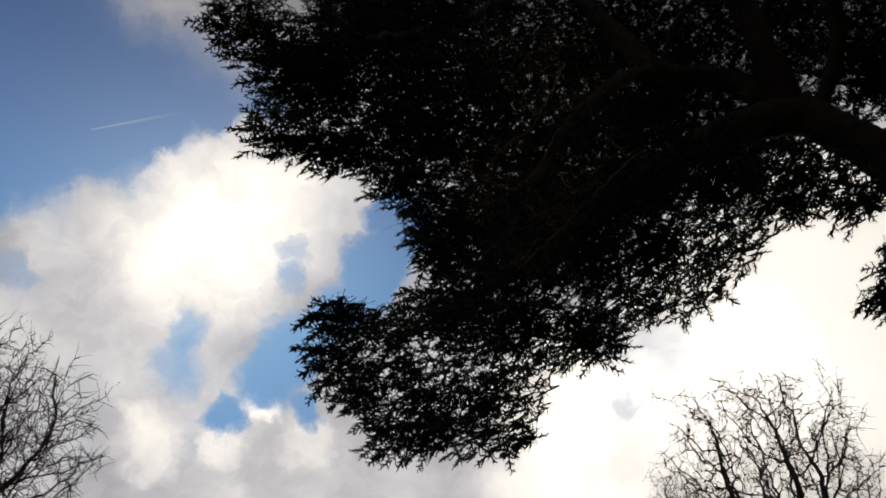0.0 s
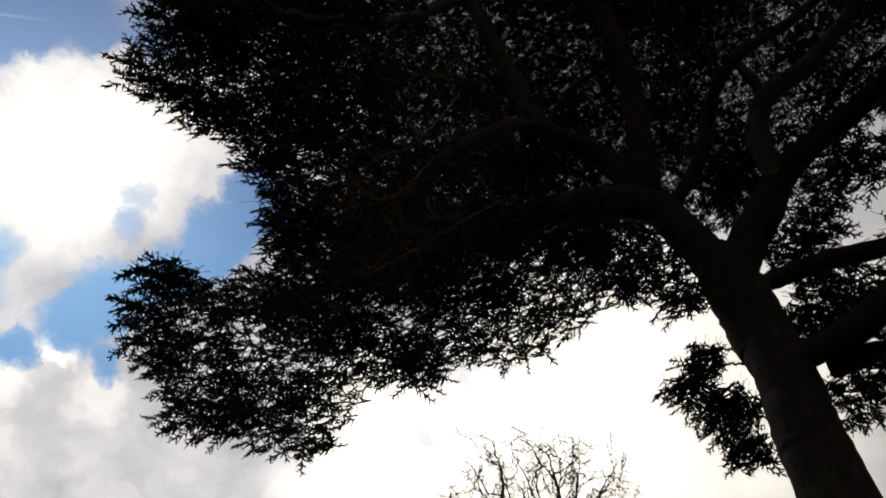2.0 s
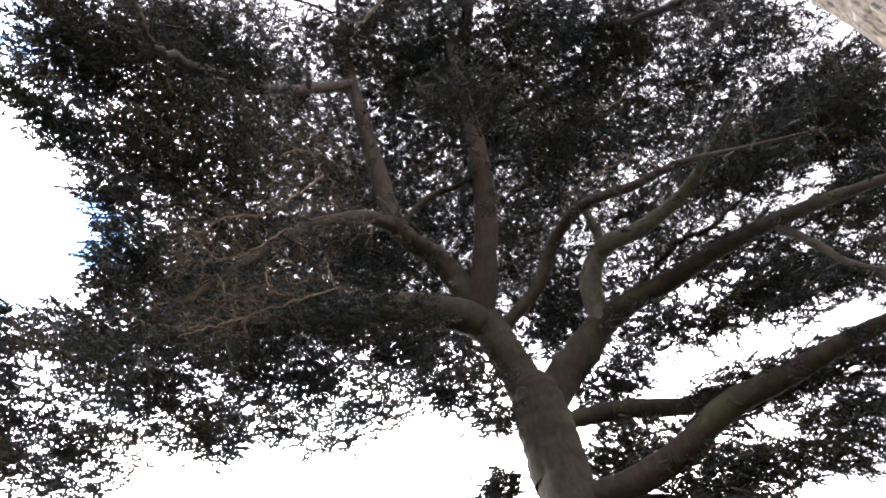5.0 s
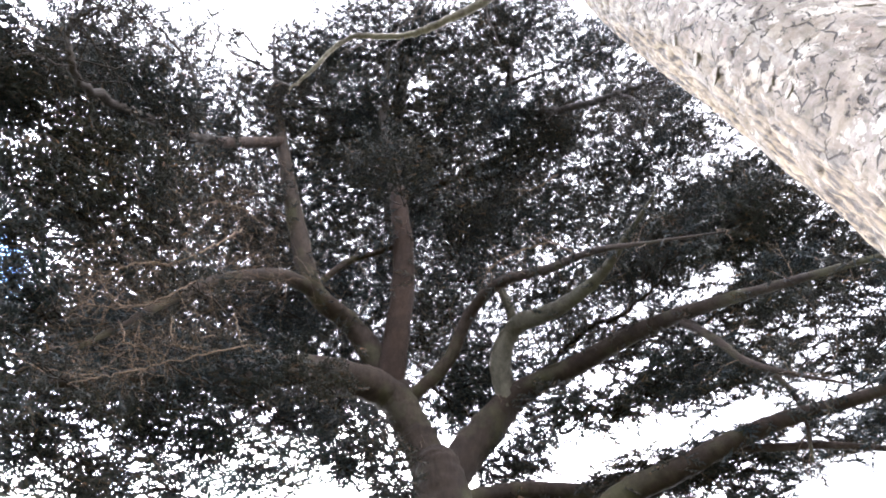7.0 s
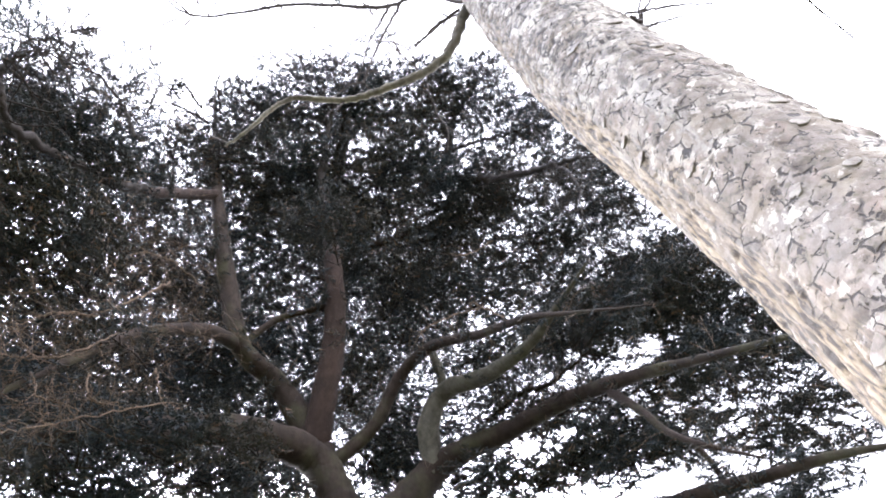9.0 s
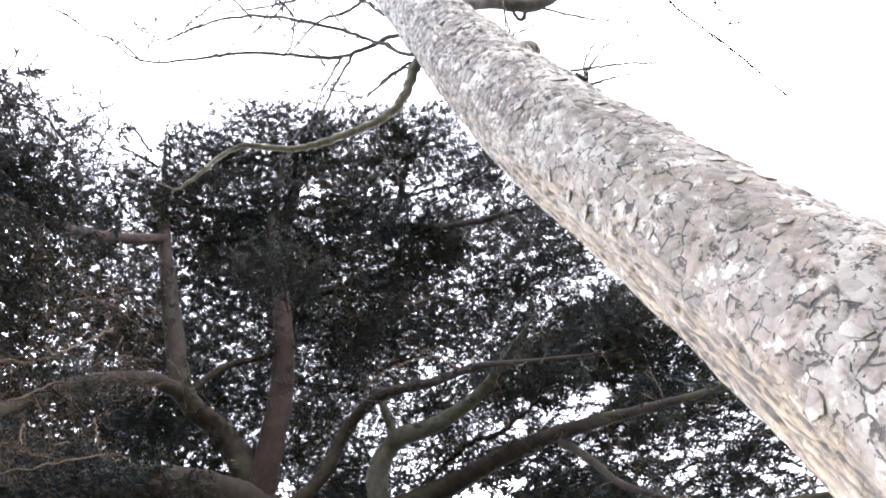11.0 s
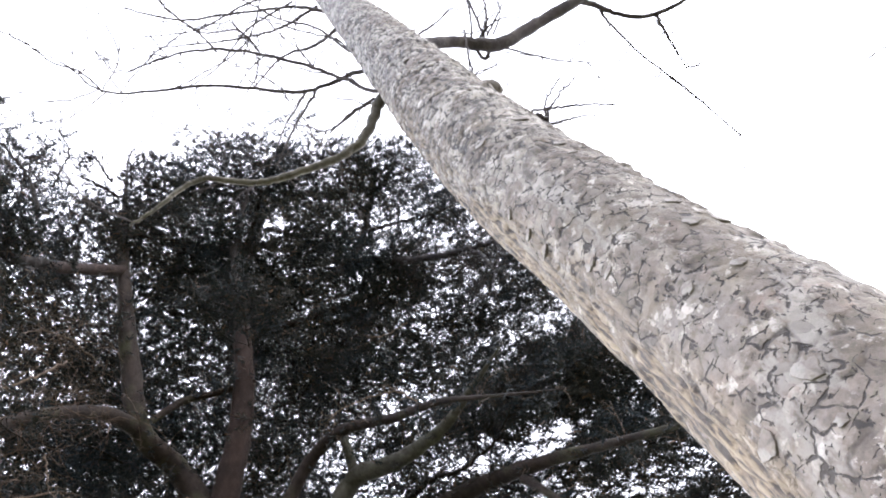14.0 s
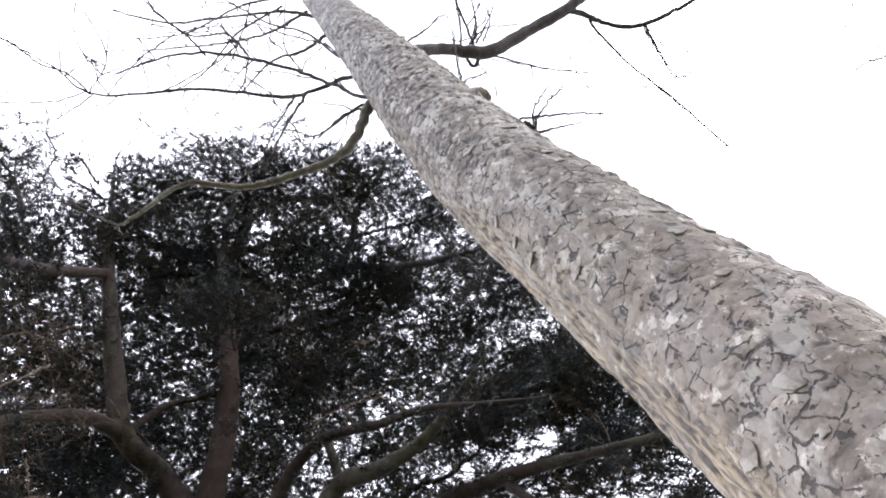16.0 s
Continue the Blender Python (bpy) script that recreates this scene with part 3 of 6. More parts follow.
limb('limb', [(9.07, 3.20, 12.38, 0.085), (8.87, 2.83, 11.37, 0.069), (8.64, 2.54, 10.36, 0.056), (8.55, 2.13, 9.62, 0.037), (8.56, 1.59, 8.88, 0.013)])
limb('limb', [(8.40, 7.77, 9.57, 0.182), (9.08, 7.29, 9.64, 0.164), (9.58, 6.95, 9.38, 0.107), (10.21, 6.36, 8.66, 0.067)])
limb('limb', [(9.48, 7.09, 9.39, 0.081), (9.85, 6.92, 8.84, 0.069), (10.13, 6.86, 8.26, 0.050)])
limb('limb', [(0.71, 6.57, 15.16, 0.071), (-0.26, 7.08, 15.65, 0.073), (-1.64, 7.59, 16.67, 0.054), (-2.68, 7.29, 15.97, 0.020)])
limb('inner_branch', [(-1.21, 4.57, 12.97, 0.020), (-1.20, 4.35, 13.06, 0.015), (-1.05, 4.17, 13.21, 0.010), (-0.89, 3.98, 13.29, 0.007)])
limb('red_limb', [(3.11, 7.86, 20.58, 0.143), (1.82, 7.37, 17.82, 0.123), (1.25, 6.99, 16.45, 0.107)])
# the red limb's outer run, darkened in colour as if shaded
limb('inner_branch', [(1.33, 7.05, 16.65, 0.108), (0.71, 6.57, 15.16, 0.091), (-0.71, 5.60, 12.79, 0.065), (-1.03, 5.12, 12.15, 0.051), (-1.26, 4.95, 12.44, 0.037), (-1.32, 4.77, 12.73, 0.024), (-1.17, 4.53, 12.99, 0.014), (-0.75, 4.49, 13.19, 0.008)])
limb('limb', [(4.79, 8.38, 16.16, 0.074), (5.23, 7.87, 16.85, 0.076), (5.74, 7.24, 16.99, 0.063), (6.12, 6.65, 17.06, 0.050)])
limb('limb', [(9.44, 3.31, 12.94, 0.072), (9.55, 2.97, 11.86, 0.077), (9.66, 2.60, 10.85, 0.054), (9.69, 2.50, 10.26, 0.043), (9.67, 2.58, 9.72, 0.033), (9.61, 2.79, 9.10, 0.016)])
limb('limb', [(6.62, 7.79, 20.84, 0.153), (6.92, 6.96, 20.96, 0.138), (7.45, 5.76, 20.58, 0.090), (8.08, 4.43, 20.63, 0.030)])
limb('limb', [(10.03, 4.02, 10.67, 0.074), (9.96, 3.35, 10.04, 0.069), (9.97, 2.61, 9.48, 0.057), (9.85, 1.72, 8.56, 0.037), (9.74, 1.07, 7.83, 0.013)])
limb('inner_branch', [(7.09, 4.70, 20.97, 0.134), (7.36, 4.08, 21.23, 0.120), (7.64, 3.00, 19.68, 0.098), (7.71, 2.14, 18.57, 0.079), (7.68, 1.37, 17.56, 0.062), (7.56, 0.75, 16.50, 0.035), (7.39, 0.39, 15.22, 0.016)])
limb('inner_branch', [(7.27, 4.43, 21.12, 0.105), (7.50, 3.81, 22.31, 0.110), (7.63, 3.28, 24.45, 0.102), (7.67, 2.93, 25.09, 0.069), (7.81, 2.15, 26.01, 0.054), (7.85, 1.56, 27.06, 0.028)])
limb('inner_branch', [(5.86, 6.32, 25.94, 0.108), (6.53, 5.31, 27.99, 0.096), (7.12, 4.29, 27.08, 0.093), (7.44, 3.46, 26.29, 0.073), (7.64, 2.70, 25.19, 0.035), (7.74, 2.03, 24.76, 0.020)])
limb('inner_branch', [(5.80, 7.04, 21.09, 0.181), (5.76, 6.94, 22.18, 0.173), (5.91, 6.54, 23.96, 0.151), (6.06, 6.27, 26.04, 0.127), (6.10, 6.09, 28.20, 0.097), (6.28, 5.75, 31.21, 0.085), (6.57, 5.25, 35.75, 0.048)])
limb('inner_branch', [(6.02, 6.16, 26.45, 0.092), (5.33, 6.52, 27.95, 0.076), (4.12, 7.11, 28.12, 0.057), (2.87, 7.49, 27.28, 0.036)])
limb('inner_branch', [(5.83, 6.61, 23.13, 0.081), (4.69, 6.99, 23.31, 0.064), (3.47, 7.34, 22.37, 0.046), (2.28, 7.49, 21.41, 0.022)])
limb('inner_branch', [(7.67, 1.43, 17.60, 0.050), (7.60, 1.26, 16.53, 0.035), (7.49, 1.28, 15.65, 0.022), (7.35, 1.49, 14.58, 0.013)])
limb('inner_branch', [(7.55, 3.69, 22.95, 0.064), (7.75, 2.70, 22.12, 0.046), (7.83, 1.64, 20.83, 0.029), (7.84, 0.97, 20.43, 0.017)])
limb('inner_branch', [(5.97, 6.49, 24.47, 0.068), (6.44, 5.72, 24.70, 0.060), (6.83, 4.91, 24.21, 0.051), (7.26, 4.05, 24.66, 0.026)])
limb('inner_branch', [(0.72, 7.29, 19.10, 0.050), (0.16, 7.33, 20.30, 0.039), (-0.76, 7.29, 20.89, 0.026), (-1.56, 7.16, 20.43, 0.015)])
limb('inner_branch', [(8.95, 5.74, 14.07, 0.067), (8.96, 4.92, 14.04, 0.055), (9.00, 4.17, 13.68, 0.042), (8.98, 3.14, 13.60, 0.020)])
limb('inner_branch', [(1.98, 7.09, 22.33, 0.040), (1.66, 7.13, 22.35, 0.035), (1.29, 7.19, 22.35, 0.030), (1.02, 7.27, 22.34, 0.025)])
limb('inner_branch', [(1.65, 6.92, 22.42, 0.035), (1.28, 6.79, 22.49, 0.031), (0.98, 6.74, 22.52, 0.028), (0.80, 6.88, 22.48, 0.024), (0.86, 7.14, 22.39, 0.020)])
limb('inner_branch', [(2.10, 6.72, 22.44, 0.030), (1.82, 6.41, 22.56, 0.026), (1.56, 6.18, 22.65, 0.022), (1.50, 5.92, 22.73, 0.018)])
limb('inner_branch', [(0.71, 7.87, 22.13, 0.035), (0.55, 7.31, 22.34, 0.029), (0.46, 7.00, 22.45, 0.024), (-0.08, 6.71, 22.55, 0.018)])
limb('inner_branch', [(7.69, 8.79, 22.56, 0.160), (6.86, 7.98, 23.17, 0.133), (5.85, 7.08, 23.77, 0.105), (5.49, 5.95, 24.19, 0.077), (4.94, 4.97, 24.55, 0.050)])
limb('inner_branch', [(6.21, 7.36, 23.58, 0.060), (5.56, 8.30, 23.42, 0.045), (4.66, 8.66, 23.49, 0.030)])
limb('inner_branch', [(5.68, 6.41, 24.02, 0.070), (6.68, 5.71, 23.93, 0.057), (7.31, 4.68, 23.97, 0.043), (8.17, 3.40, 23.91, 0.030)])
limb('inner_branch', [(7.46, 5.71, 22.59, 0.060), (8.08, 4.49, 22.66, 0.050), (8.99, 3.59, 22.46, 0.040), (9.57, 2.33, 22.38, 0.030)])
limb('dead_branch', [(2.39, 7.03, 14.11, 0.020), (1.95, 6.96, 12.97, 0.018), (1.48, 6.97, 12.07, 0.017), (0.99, 6.96, 11.57, 0.012), (0.66, 7.00, 10.93, 0.005)])
limb('dead_branch', [(1.71, 6.82, 10.62, 0.015), (1.81, 6.79, 10.24, 0.014), (1.97, 6.75, 10.13, 0.013), (2.16, 6.69, 10.24, 0.007)])
limb('dead_branch', [(1.18, 6.93, 10.18, 0.010), (1.30, 6.91, 9.91, 0.010), (1.52, 6.86, 9.92, 0.010), (1.80, 6.79, 9.89, 0.007)])
limb('dead_branch', [(2.53, 6.77, 11.40, 0.012), (2.62, 6.73, 11.04, 0.012), (2.71, 6.70, 10.69, 0.006)])
limb('dead_branch', [(2.03, 7.04, 12.32, 0.013), (1.54, 6.96, 11.17, 0.012), (1.02, 6.96, 10.49, 0.009), (0.57, 7.01, 10.34, 0.005)])
limb('dead_branch', [(2.85, 6.86, 10.96, 0.014), (1.99, 6.95, 10.09, 0.011), (1.44, 6.98, 9.50, 0.010), (0.90, 6.97, 8.90, 0.006)])
limb('dead_branch', [(2.97, 7.24, 15.05, 0.016), (2.30, 7.17, 15.06, 0.016), (1.72, 7.23, 14.66, 0.012), (1.29, 7.21, 13.33, 0.007)])
limb('dead_branch', [(8.02, 3.65, 17.77, 0.019), (7.66, 4.14, 17.37, 0.019), (7.39, 4.42, 17.38, 0.010)])
limb('dead_branch', [(7.19, 3.54, 13.13, 0.020), (6.98, 3.94, 14.03, 0.016), (6.50, 4.68, 13.95, 0.016), (6.29, 4.97, 13.68, 0.008)])
limb('dead_branch', [(1.75, 7.87, 13.56, 0.020), (1.66, 7.79, 13.20, 0.019), (1.21, 7.77, 12.83, 0.014), (0.83, 7.72, 12.64, 0.009)])




def dead_tangle(pts, count, spread):
    """Fine bare twigs that hang under a limb, crossing one another."""
    rng = crown_rng
    line = curve_points(local(pts, cedar), 12)
    out = line[-1, :3] - line[0, :3]
    out /= np.linalg.norm(out)
    lines = []
    for k in range(count):
        base = line[rng.integers(0, len(line)), :3] + rng.normal(0, 1, 3) * np.array(spread)
        t = crooked(rng, base, out * 0.9 + rng.normal(0, 0.55, 3), rng.uniform(0.5, 1.5), 0.0065, 7, 0.2)
        lines.append(t)
        for q in range(4):
            j = rng.integers(1, 7)
            lines.append(crooked(rng, t[j, :3], t[j, :3] - t[j - 1, :3] + rng.normal(0, 0.12, 3), rng.uniform(0.15, 0.5), 0.004, 4))
    tagged(bars("dead_twig_spray", lines, 3, TANGLE_BARK, cedar, "tangle of fine brown dead twigs"), kind="stuff")


dead_tangle([(3.7, 7.9, 14.9, 1), (2.4, 7.5, 13.2, 1), (1.5, 7.3, 11.4, 1), (0.8, 7.4, 10.2, 1)], 150, (0.45, 0.3, 0.55))
dead_tangle([(3.3, 7.7, 16.5, 1), (2.0, 7.5, 15.3, 1), (0.9, 7.4, 14.0, 1)], 70, (0.5, 0.3, 0.6))

SPRAYS_PER_SQUARE_METRE = 70


def bough(centre, radii, turn, density=1.0, size=1.0):
    """A bough's plate of foliage: fans of sprays that point away from the trunk and droop a little, on thin branchlets."""
    rng = crown_rng
    if size > 1.05:
        density *= 1 - 0.68 * min(size - 1.05, 0.43)
        size = 1.0 + (size - 1.05) * 0.25
    area = math.pi * radii[0] * max(radii[1], radii[2])
    n = max(8, int(SPRAYS_PER_SQUARE_METRE * density * area / size ** 2))
    # an even scatter through the plate
    k = np.arange(1, 3 * n)[:, None]
    p = (rng.uniform(0, 1, 3) + k * np.array([0.8191725, 0.6710436, 0.5497005])) % 1.0 * 2 - 1
    p = p[(p ** 2).sum(1) < 1][:n]
    n = len(p)
    p = p * np.array(radii) * 0.97 + rng.normal(0, 0.05 * size, (n, 3))
    c, s = math.cos(radians(turn)), math.sin(radians(turn))
    middle = np.array(centre) - np.array([CEDAR_X, CEDAR_Y, 0])
    p = p @ np.array([[c, s, 0], [-s, c, 0], [0, 0, 1]]) + middle
    away = np.arctan2(p[:, 1], p[:, 0]) + rng.normal(0, 0.6 if centre[2] < 14 else 1.3, n)
    lines = []
    # leading shoots that stick out beyond the rest
    m = max(7, int(4.6 * (radii[0] + radii[1]) / size))
    a = rng.uniform(0, 2 * math.pi, m)
    low = np.clip(rng.normal(-0.15, 0.45, m), -0.9, 0.9)
    level = np.sqrt(1 - low ** 2)
    rim = np.stack([radii[0] * np.cos(a) * level, radii[1] * np.sin(a) * level, low * radii[2]], 1) @ np.array([[c, s, 0], [-s, c, 0], [0, 0, 1]])
    out = rim / np.linalg.norm(rim, axis=1)[:, None] + np.array([0, 0, -0.15]) + rng.normal(0, 0.25, (m, 3))
    more, yaw = [], []
    for k in range(m):
        more.append(middle + rim[k] * 0.86 + out[k] * rng.uniform(0.0, 0.06) * size)
        yaw.append(math.atan2(out[k, 1], out[k, 0]) + rng.normal(0, 0.3))
    tris = np.concatenate([spray_cloud(rng, p, away, size), spray_cloud(rng, more, yaw, size * 1.15, LEADERS)])
    mesh = tri_mesh("bough", tris, NEEDLES, cedar)
    # a crooked stem through the bough, and branchlets that leave it for the fans
    inward = -middle * np.array([1, 1, 0]) / (np.linalg.norm(middle[:2]) + 1e-6)
    reach = max(radii[0], radii[1])
    root, tip = middle + inward * reach * 0.9 + np.array([0, 0, -0.1]), middle - inward * reach * 0.7
    stem = np.array([[*(root + (tip - root) * u), 0.02 * size * (1 - 0.7 * u)] for u in np.linspace(0, 1, 7)])
    stem[1:-1, :3] += rng.normal(0, 0.05 * reach, (5, 3))
    lines.append(stem)
    ends = [p[k] for k in range(0, n, 11)] + more
    for end in ends:
        u = np.clip((end - root) @ (tip - root) / ((tip - root) @ (tip - root)) - rng.uniform(0.1, 0.35), 0.02, 0.95)
        start = np.array([np.interp(u * 6, range(7), stem[:, q]) for q in range(3)])
        way = end - start
        bend = rng.normal(0, 0.06, 3)
        lines.append(np.array([[*(start + way * v + bend * math.sin(v * 3.1)), 0.013 * size * (1 - 0.7 * v)] for v in (0, 0.25, 0.5, 0.75, 1.0)]))
    # branchlets take the bark with crown shade in its colour
    tagged(bars("branchlet_spray", lines, 3, SHADED_BARK, mesh), kind="stuff")


bough((-2.75, 5.84, 13.89), (0.83, 0.67, 0.30), 26, 1.50, 1.06)
bough((-2.02, 6.57, 13.40), (0.93, 0.80, 0.36), 17, 1.69, 1.05)
bough((-2.36, 6.88, 12.33), (0.62, 0.50, 0.22), 19, 1.31, 0.99)
bough((-1.59, 7.15, 12.20), (0.71, 0.46, 0.20), 13, 1.50, 0.99)
bough((-1.08, 6.52, 13.71), (1.32, 1.11, 0.50), 10, 1.49, 1.06)
bough((-0.61, 7.21, 12.45), (1.00, 0.83, 0.36), 5, 1.49, 1.00)
bough((-0.48, 7.52, 11.63), (0.53, 0.52, 0.22), 4, 1.50, 0.96)
bough((0.35, 7.02, 13.01), (1.21, 1.45, 0.64), -3, 1.49, 1.03)
bough((-0.44, 5.96, 14.52), (1.44, 0.59, 0.28), 4, 1.49, 1.09)
bough((0.04, 7.72, 10.90), (0.51, 0.63, 0.26), -0, 1.69, 0.93)
bough((-0.13, 7.87, 10.37), (0.37, 0.52, 0.21), 1, 1.31, 0.90)
bough((-1.81, 10.01, 11.32), (0.69, 0.46, 0.17), 10, 1.57, 1.08)
bough((-2.00, 10.11, 10.72), (0.52, 0.59, 0.21), 11, 0.79, 1.05)
bough((-1.35, 10.25, 10.50), (0.76, 0.79, 0.28), 8, 0.72, 1.04)
bough((-0.34, 10.12, 11.51), (0.90, 0.59, 0.22), 2, 0.96, 1.08)
bough((-1.72, 10.26, 9.95), (0.55, 0.59, 0.20), 10, 0.72, 1.02)
bough((-0.99, 10.38, 9.74), (0.91, 0.93, 0.31), 5, 0.66, 1.01)
bough((-1.01, 10.47, 9.04), (0.62, 0.54, 0.17), 6, 0.79, 0.98)
bough((-0.07, 10.41, 9.88), (0.92, 1.07, 0.36), 0, 0.72, 1.02)
bough((-0.13, 10.51, 9.08), (0.88, 0.61, 0.19), 1, 0.79, 0.99)
bough((0.83, 10.40, 9.66), (0.64, 0.93, 0.31), -5, 0.79, 1.01)
bough((0.78, 10.50, 8.91), (0.44, 0.40, 0.13), -4, 0.79, 0.98)
bough((0.61, 10.22, 11.02), (1.07, 0.93, 0.34), -3, 0.96, 1.06)
bough((0.90, 10.00, 11.87), (1.21, 0.92, 0.35), -5, 0.96, 1.10)
bough((1.52, 10.21, 10.62), (0.95, 0.92, 0.33), -9, 0.96, 1.05)
bough((2.31, 10.09, 10.30), (0.65, 0.58, 0.20), -13, 0.79, 1.03)
bough((2.07, 9.88, 11.60), (1.09, 0.90, 0.34), -12, 0.62, 1.09)
bough((2.68, 9.95, 10.75), (0.85, 0.64, 0.23), -15, 0.79, 1.05)
bough((3.13, 9.60, 11.58), (1.07, 0.88, 0.33), -18, 0.90, 1.09)
bough((3.86, 9.55, 10.74), (0.74, 0.55, 0.20), -22, 0.79, 1.05)
bough((4.05, 9.26, 11.52), (0.96, 0.73, 0.27), -24, 0.90, 1.08)
bough((4.57, 9.12, 11.14), (0.56, 0.71, 0.26), -27, 0.68, 1.07)
bough((5.28, 8.60, 11.57), (0.74, 0.68, 0.26), -32, 0.68, 1.09)
bough((5.97, 8.15, 11.49), (0.81, 0.54, 0.20), -37, 1.04, 1.08)
bough((6.38, 8.04, 10.84), (0.43, 0.42, 0.15), -39, 0.87, 1.06)
bough((2.22, 9.64, 12.51), (1.33, 1.03, 0.41), -13, 0.62, 1.13)
bough((9.25, 8.45, 9.60), (0.77, 0.88, 0.26), -48, 1.00, 1.30)
bough((9.26, 7.98, 12.70), (0.66, 1.02, 0.37), -50, 0.88, 1.45)
bough((9.54, 7.82, 11.61), (0.84, 0.86, 0.29), -51, 0.62, 1.39)
bough((9.13, 8.37, 11.11), (0.72, 0.58, 0.19), -48, 0.75, 1.37)
bough((9.34, 6.49, 10.40), (1.02, 0.75, 0.25), -56, 1.12, 1.26)
bough((9.70, 6.11, 9.50), (0.95, 0.86, 0.27), -58, 1.12, 1.22)
bough((9.15, 6.98, 9.11), (0.87, 0.64, 0.19), -53, 0.75, 1.20)
bough((9.51, 6.60, 8.34), (0.82, 0.63, 0.18), -56, 0.62, 1.17)
bough((10.45, 4.67, 9.53), (0.94, 0.96, 0.30), -66, 0.75, 1.22)
bough((10.19, 4.94, 10.71), (1.02, 0.49, 0.17), -64, 1.25, 1.27)
bough((9.34, 8.08, 11.42), (0.74, 0.89, 0.30), -49, 1.00, 1.38)
bough((8.95, 6.28, 13.08), (0.63, 0.51, 0.20), -55, 0.60, 1.22)
bough((8.54, 5.23, 11.67), (0.74, 0.56, 0.21), -59, 0.70, 1.09)
bough((8.96, 4.46, 11.70), (0.82, 0.54, 0.20), -64, 0.80, 1.09)
bough((9.26, 3.75, 11.72), (0.80, 0.72, 0.27), -68, 0.80, 1.09)
bough((8.34, 5.49, 11.77), (0.48, 0.42, 0.16), -57, 0.70, 1.10)
bough((9.03, 4.36, 11.59), (0.84, 0.52, 0.20), -65, 0.70, 1.09)
bough((9.48, 3.49, 11.22), (0.89, 0.55, 0.20), -70, 0.70, 1.07)
bough((9.74, 2.69, 11.20), (0.78, 0.63, 0.23), -75, 0.70, 1.07)
bough((9.32, 5.33, 14.04), (1.11, 0.80, 0.32), -61, 0.70, 1.26)
bough((9.98, 4.10, 13.74), (1.29, 0.63, 0.25), -68, 0.80, 1.25)
bough((9.24, 2.20, 14.02), (1.41, 0.88, 0.37), -77, 1.40, 1.20)
bough((9.51, 1.15, 13.55), (1.14, 0.71, 0.29), -83, 1.40, 1.18)
bough((8.83, 3.28, 14.51), (1.06, 0.71, 0.30), -70, 1.20, 1.23)
bough((9.67, 1.84, 12.28), (1.09, 0.61, 0.24), -80, 1.00, 1.12)
bough((4.01, 10.89, 17.84), (2.25, 1.97, 0.84), -20, 0.54, 1.0)
bough((5.89, 9.79, 18.67), (2.16, 2.15, 0.93), -31, 0.40, 1.0)
bough((7.43, 8.29, 20.18), (2.24, 2.47, 1.10), -42, 0.45, 1.0)
bough((9.37, 8.50, 18.91), (1.91, 2.20, 0.93), -48, 0.40, 1.0)
bough((8.20, 9.94, 17.17), (1.69, 1.54, 0.63), -40, 0.40, 1.0)
bough((5.96, 9.44, 13.29), (1.25, 0.88, 0.34), -32, 0.60, 1.41)
bough((6.87, 8.94, 12.69), (0.77, 0.65, 0.24), -38, 0.42, 1.38)
bough((7.20, 8.90, 11.87), (0.42, 0.43, 0.16), -39, 0.35, 1.35)
bough((8.69, 5.47, 17.73), (1.91, 1.50, 0.66), -58, 0.45, 1.0)
bough((10.52, 5.10, 17.11), (1.89, 1.10, 0.46), -64, 0.70, 1.48)
bough((10.09, 3.44, 15.90), (1.45, 1.06, 0.45), -72, 0.77, 1.48)
bough((10.22, 6.17, 15.50), (1.45, 0.70, 0.28), -59, 0.49, 1.48)
bough((9.93, 8.41, 16.23), (1.20, 1.29, 0.51), -50, 0.56, 1.48)
bough((2.04, 10.67, 15.02), (1.92, 1.16, 0.47), -11, 0.91, 1.48)
bough((2.73, 10.65, 14.21), (2.11, 0.87, 0.35), -14, 0.91, 1.46)
bough((1.09, 11.01, 13.86), (1.47, 0.84, 0.33), -6, 0.91, 1.44)
bough((2.71, 11.04, 16.53), (1.96, 2.15, 0.90), -14, 0.45, 1.0)
bough((4.53, 10.12, 17.94), (2.27, 2.23, 0.96), -24, 0.45, 1.0)
bough((4.14, 10.76, 15.48), (1.73, 1.62, 0.66), -21, 0.45, 1.0)
bough((5.91, 9.86, 15.61), (1.80, 1.79, 0.73), -31, 0.45, 1.0)
bough((6.78, 8.95, 17.24), (2.12, 1.47, 0.63), -37, 0.45, 1.0)
bough((7.61, 8.76, 14.85), (1.55, 1.24, 0.49), -41, 0.70, 1.48)
bough((1.04, 9.94, 15.24), (1.30, 1.25, 0.53), -6, 0.80, 1.48)
bough((0.99, 10.22, 13.72), (1.12, 1.24, 0.50), -6, 1.00, 1.39)
bough((1.97, 8.70, 18.80), (1.98, 1.11, 0.51), -13, 0.30, 1.0)
bough((5.80, 8.68, 12.60), (0.95, 0.54, 0.21), -34, 0.70, 1.33)
bough((3.09, 8.23, 11.65), (1.02, 0.46, 0.18), -21, 0.45, 1.17)
bough((4.34, 7.81, 12.08), (0.87, 0.42, 0.17), -29, 0.35, 1.21)
bough((2.00, 8.45, 11.05), (0.79, 0.48, 0.19), -13, 0.26, 1.12)
bough((2.54, 10.62, 20.09), (1.64, 1.48, 0.66), -14, 0.38, 1.0)
bough((0.36, 9.75, 18.86), (1.35, 1.16, 0.52), -2, 0.15, 1.0)
bough((4.54, 9.27, 21.97), (1.87, 1.32, 0.60), -26, 0.38, 1.0)
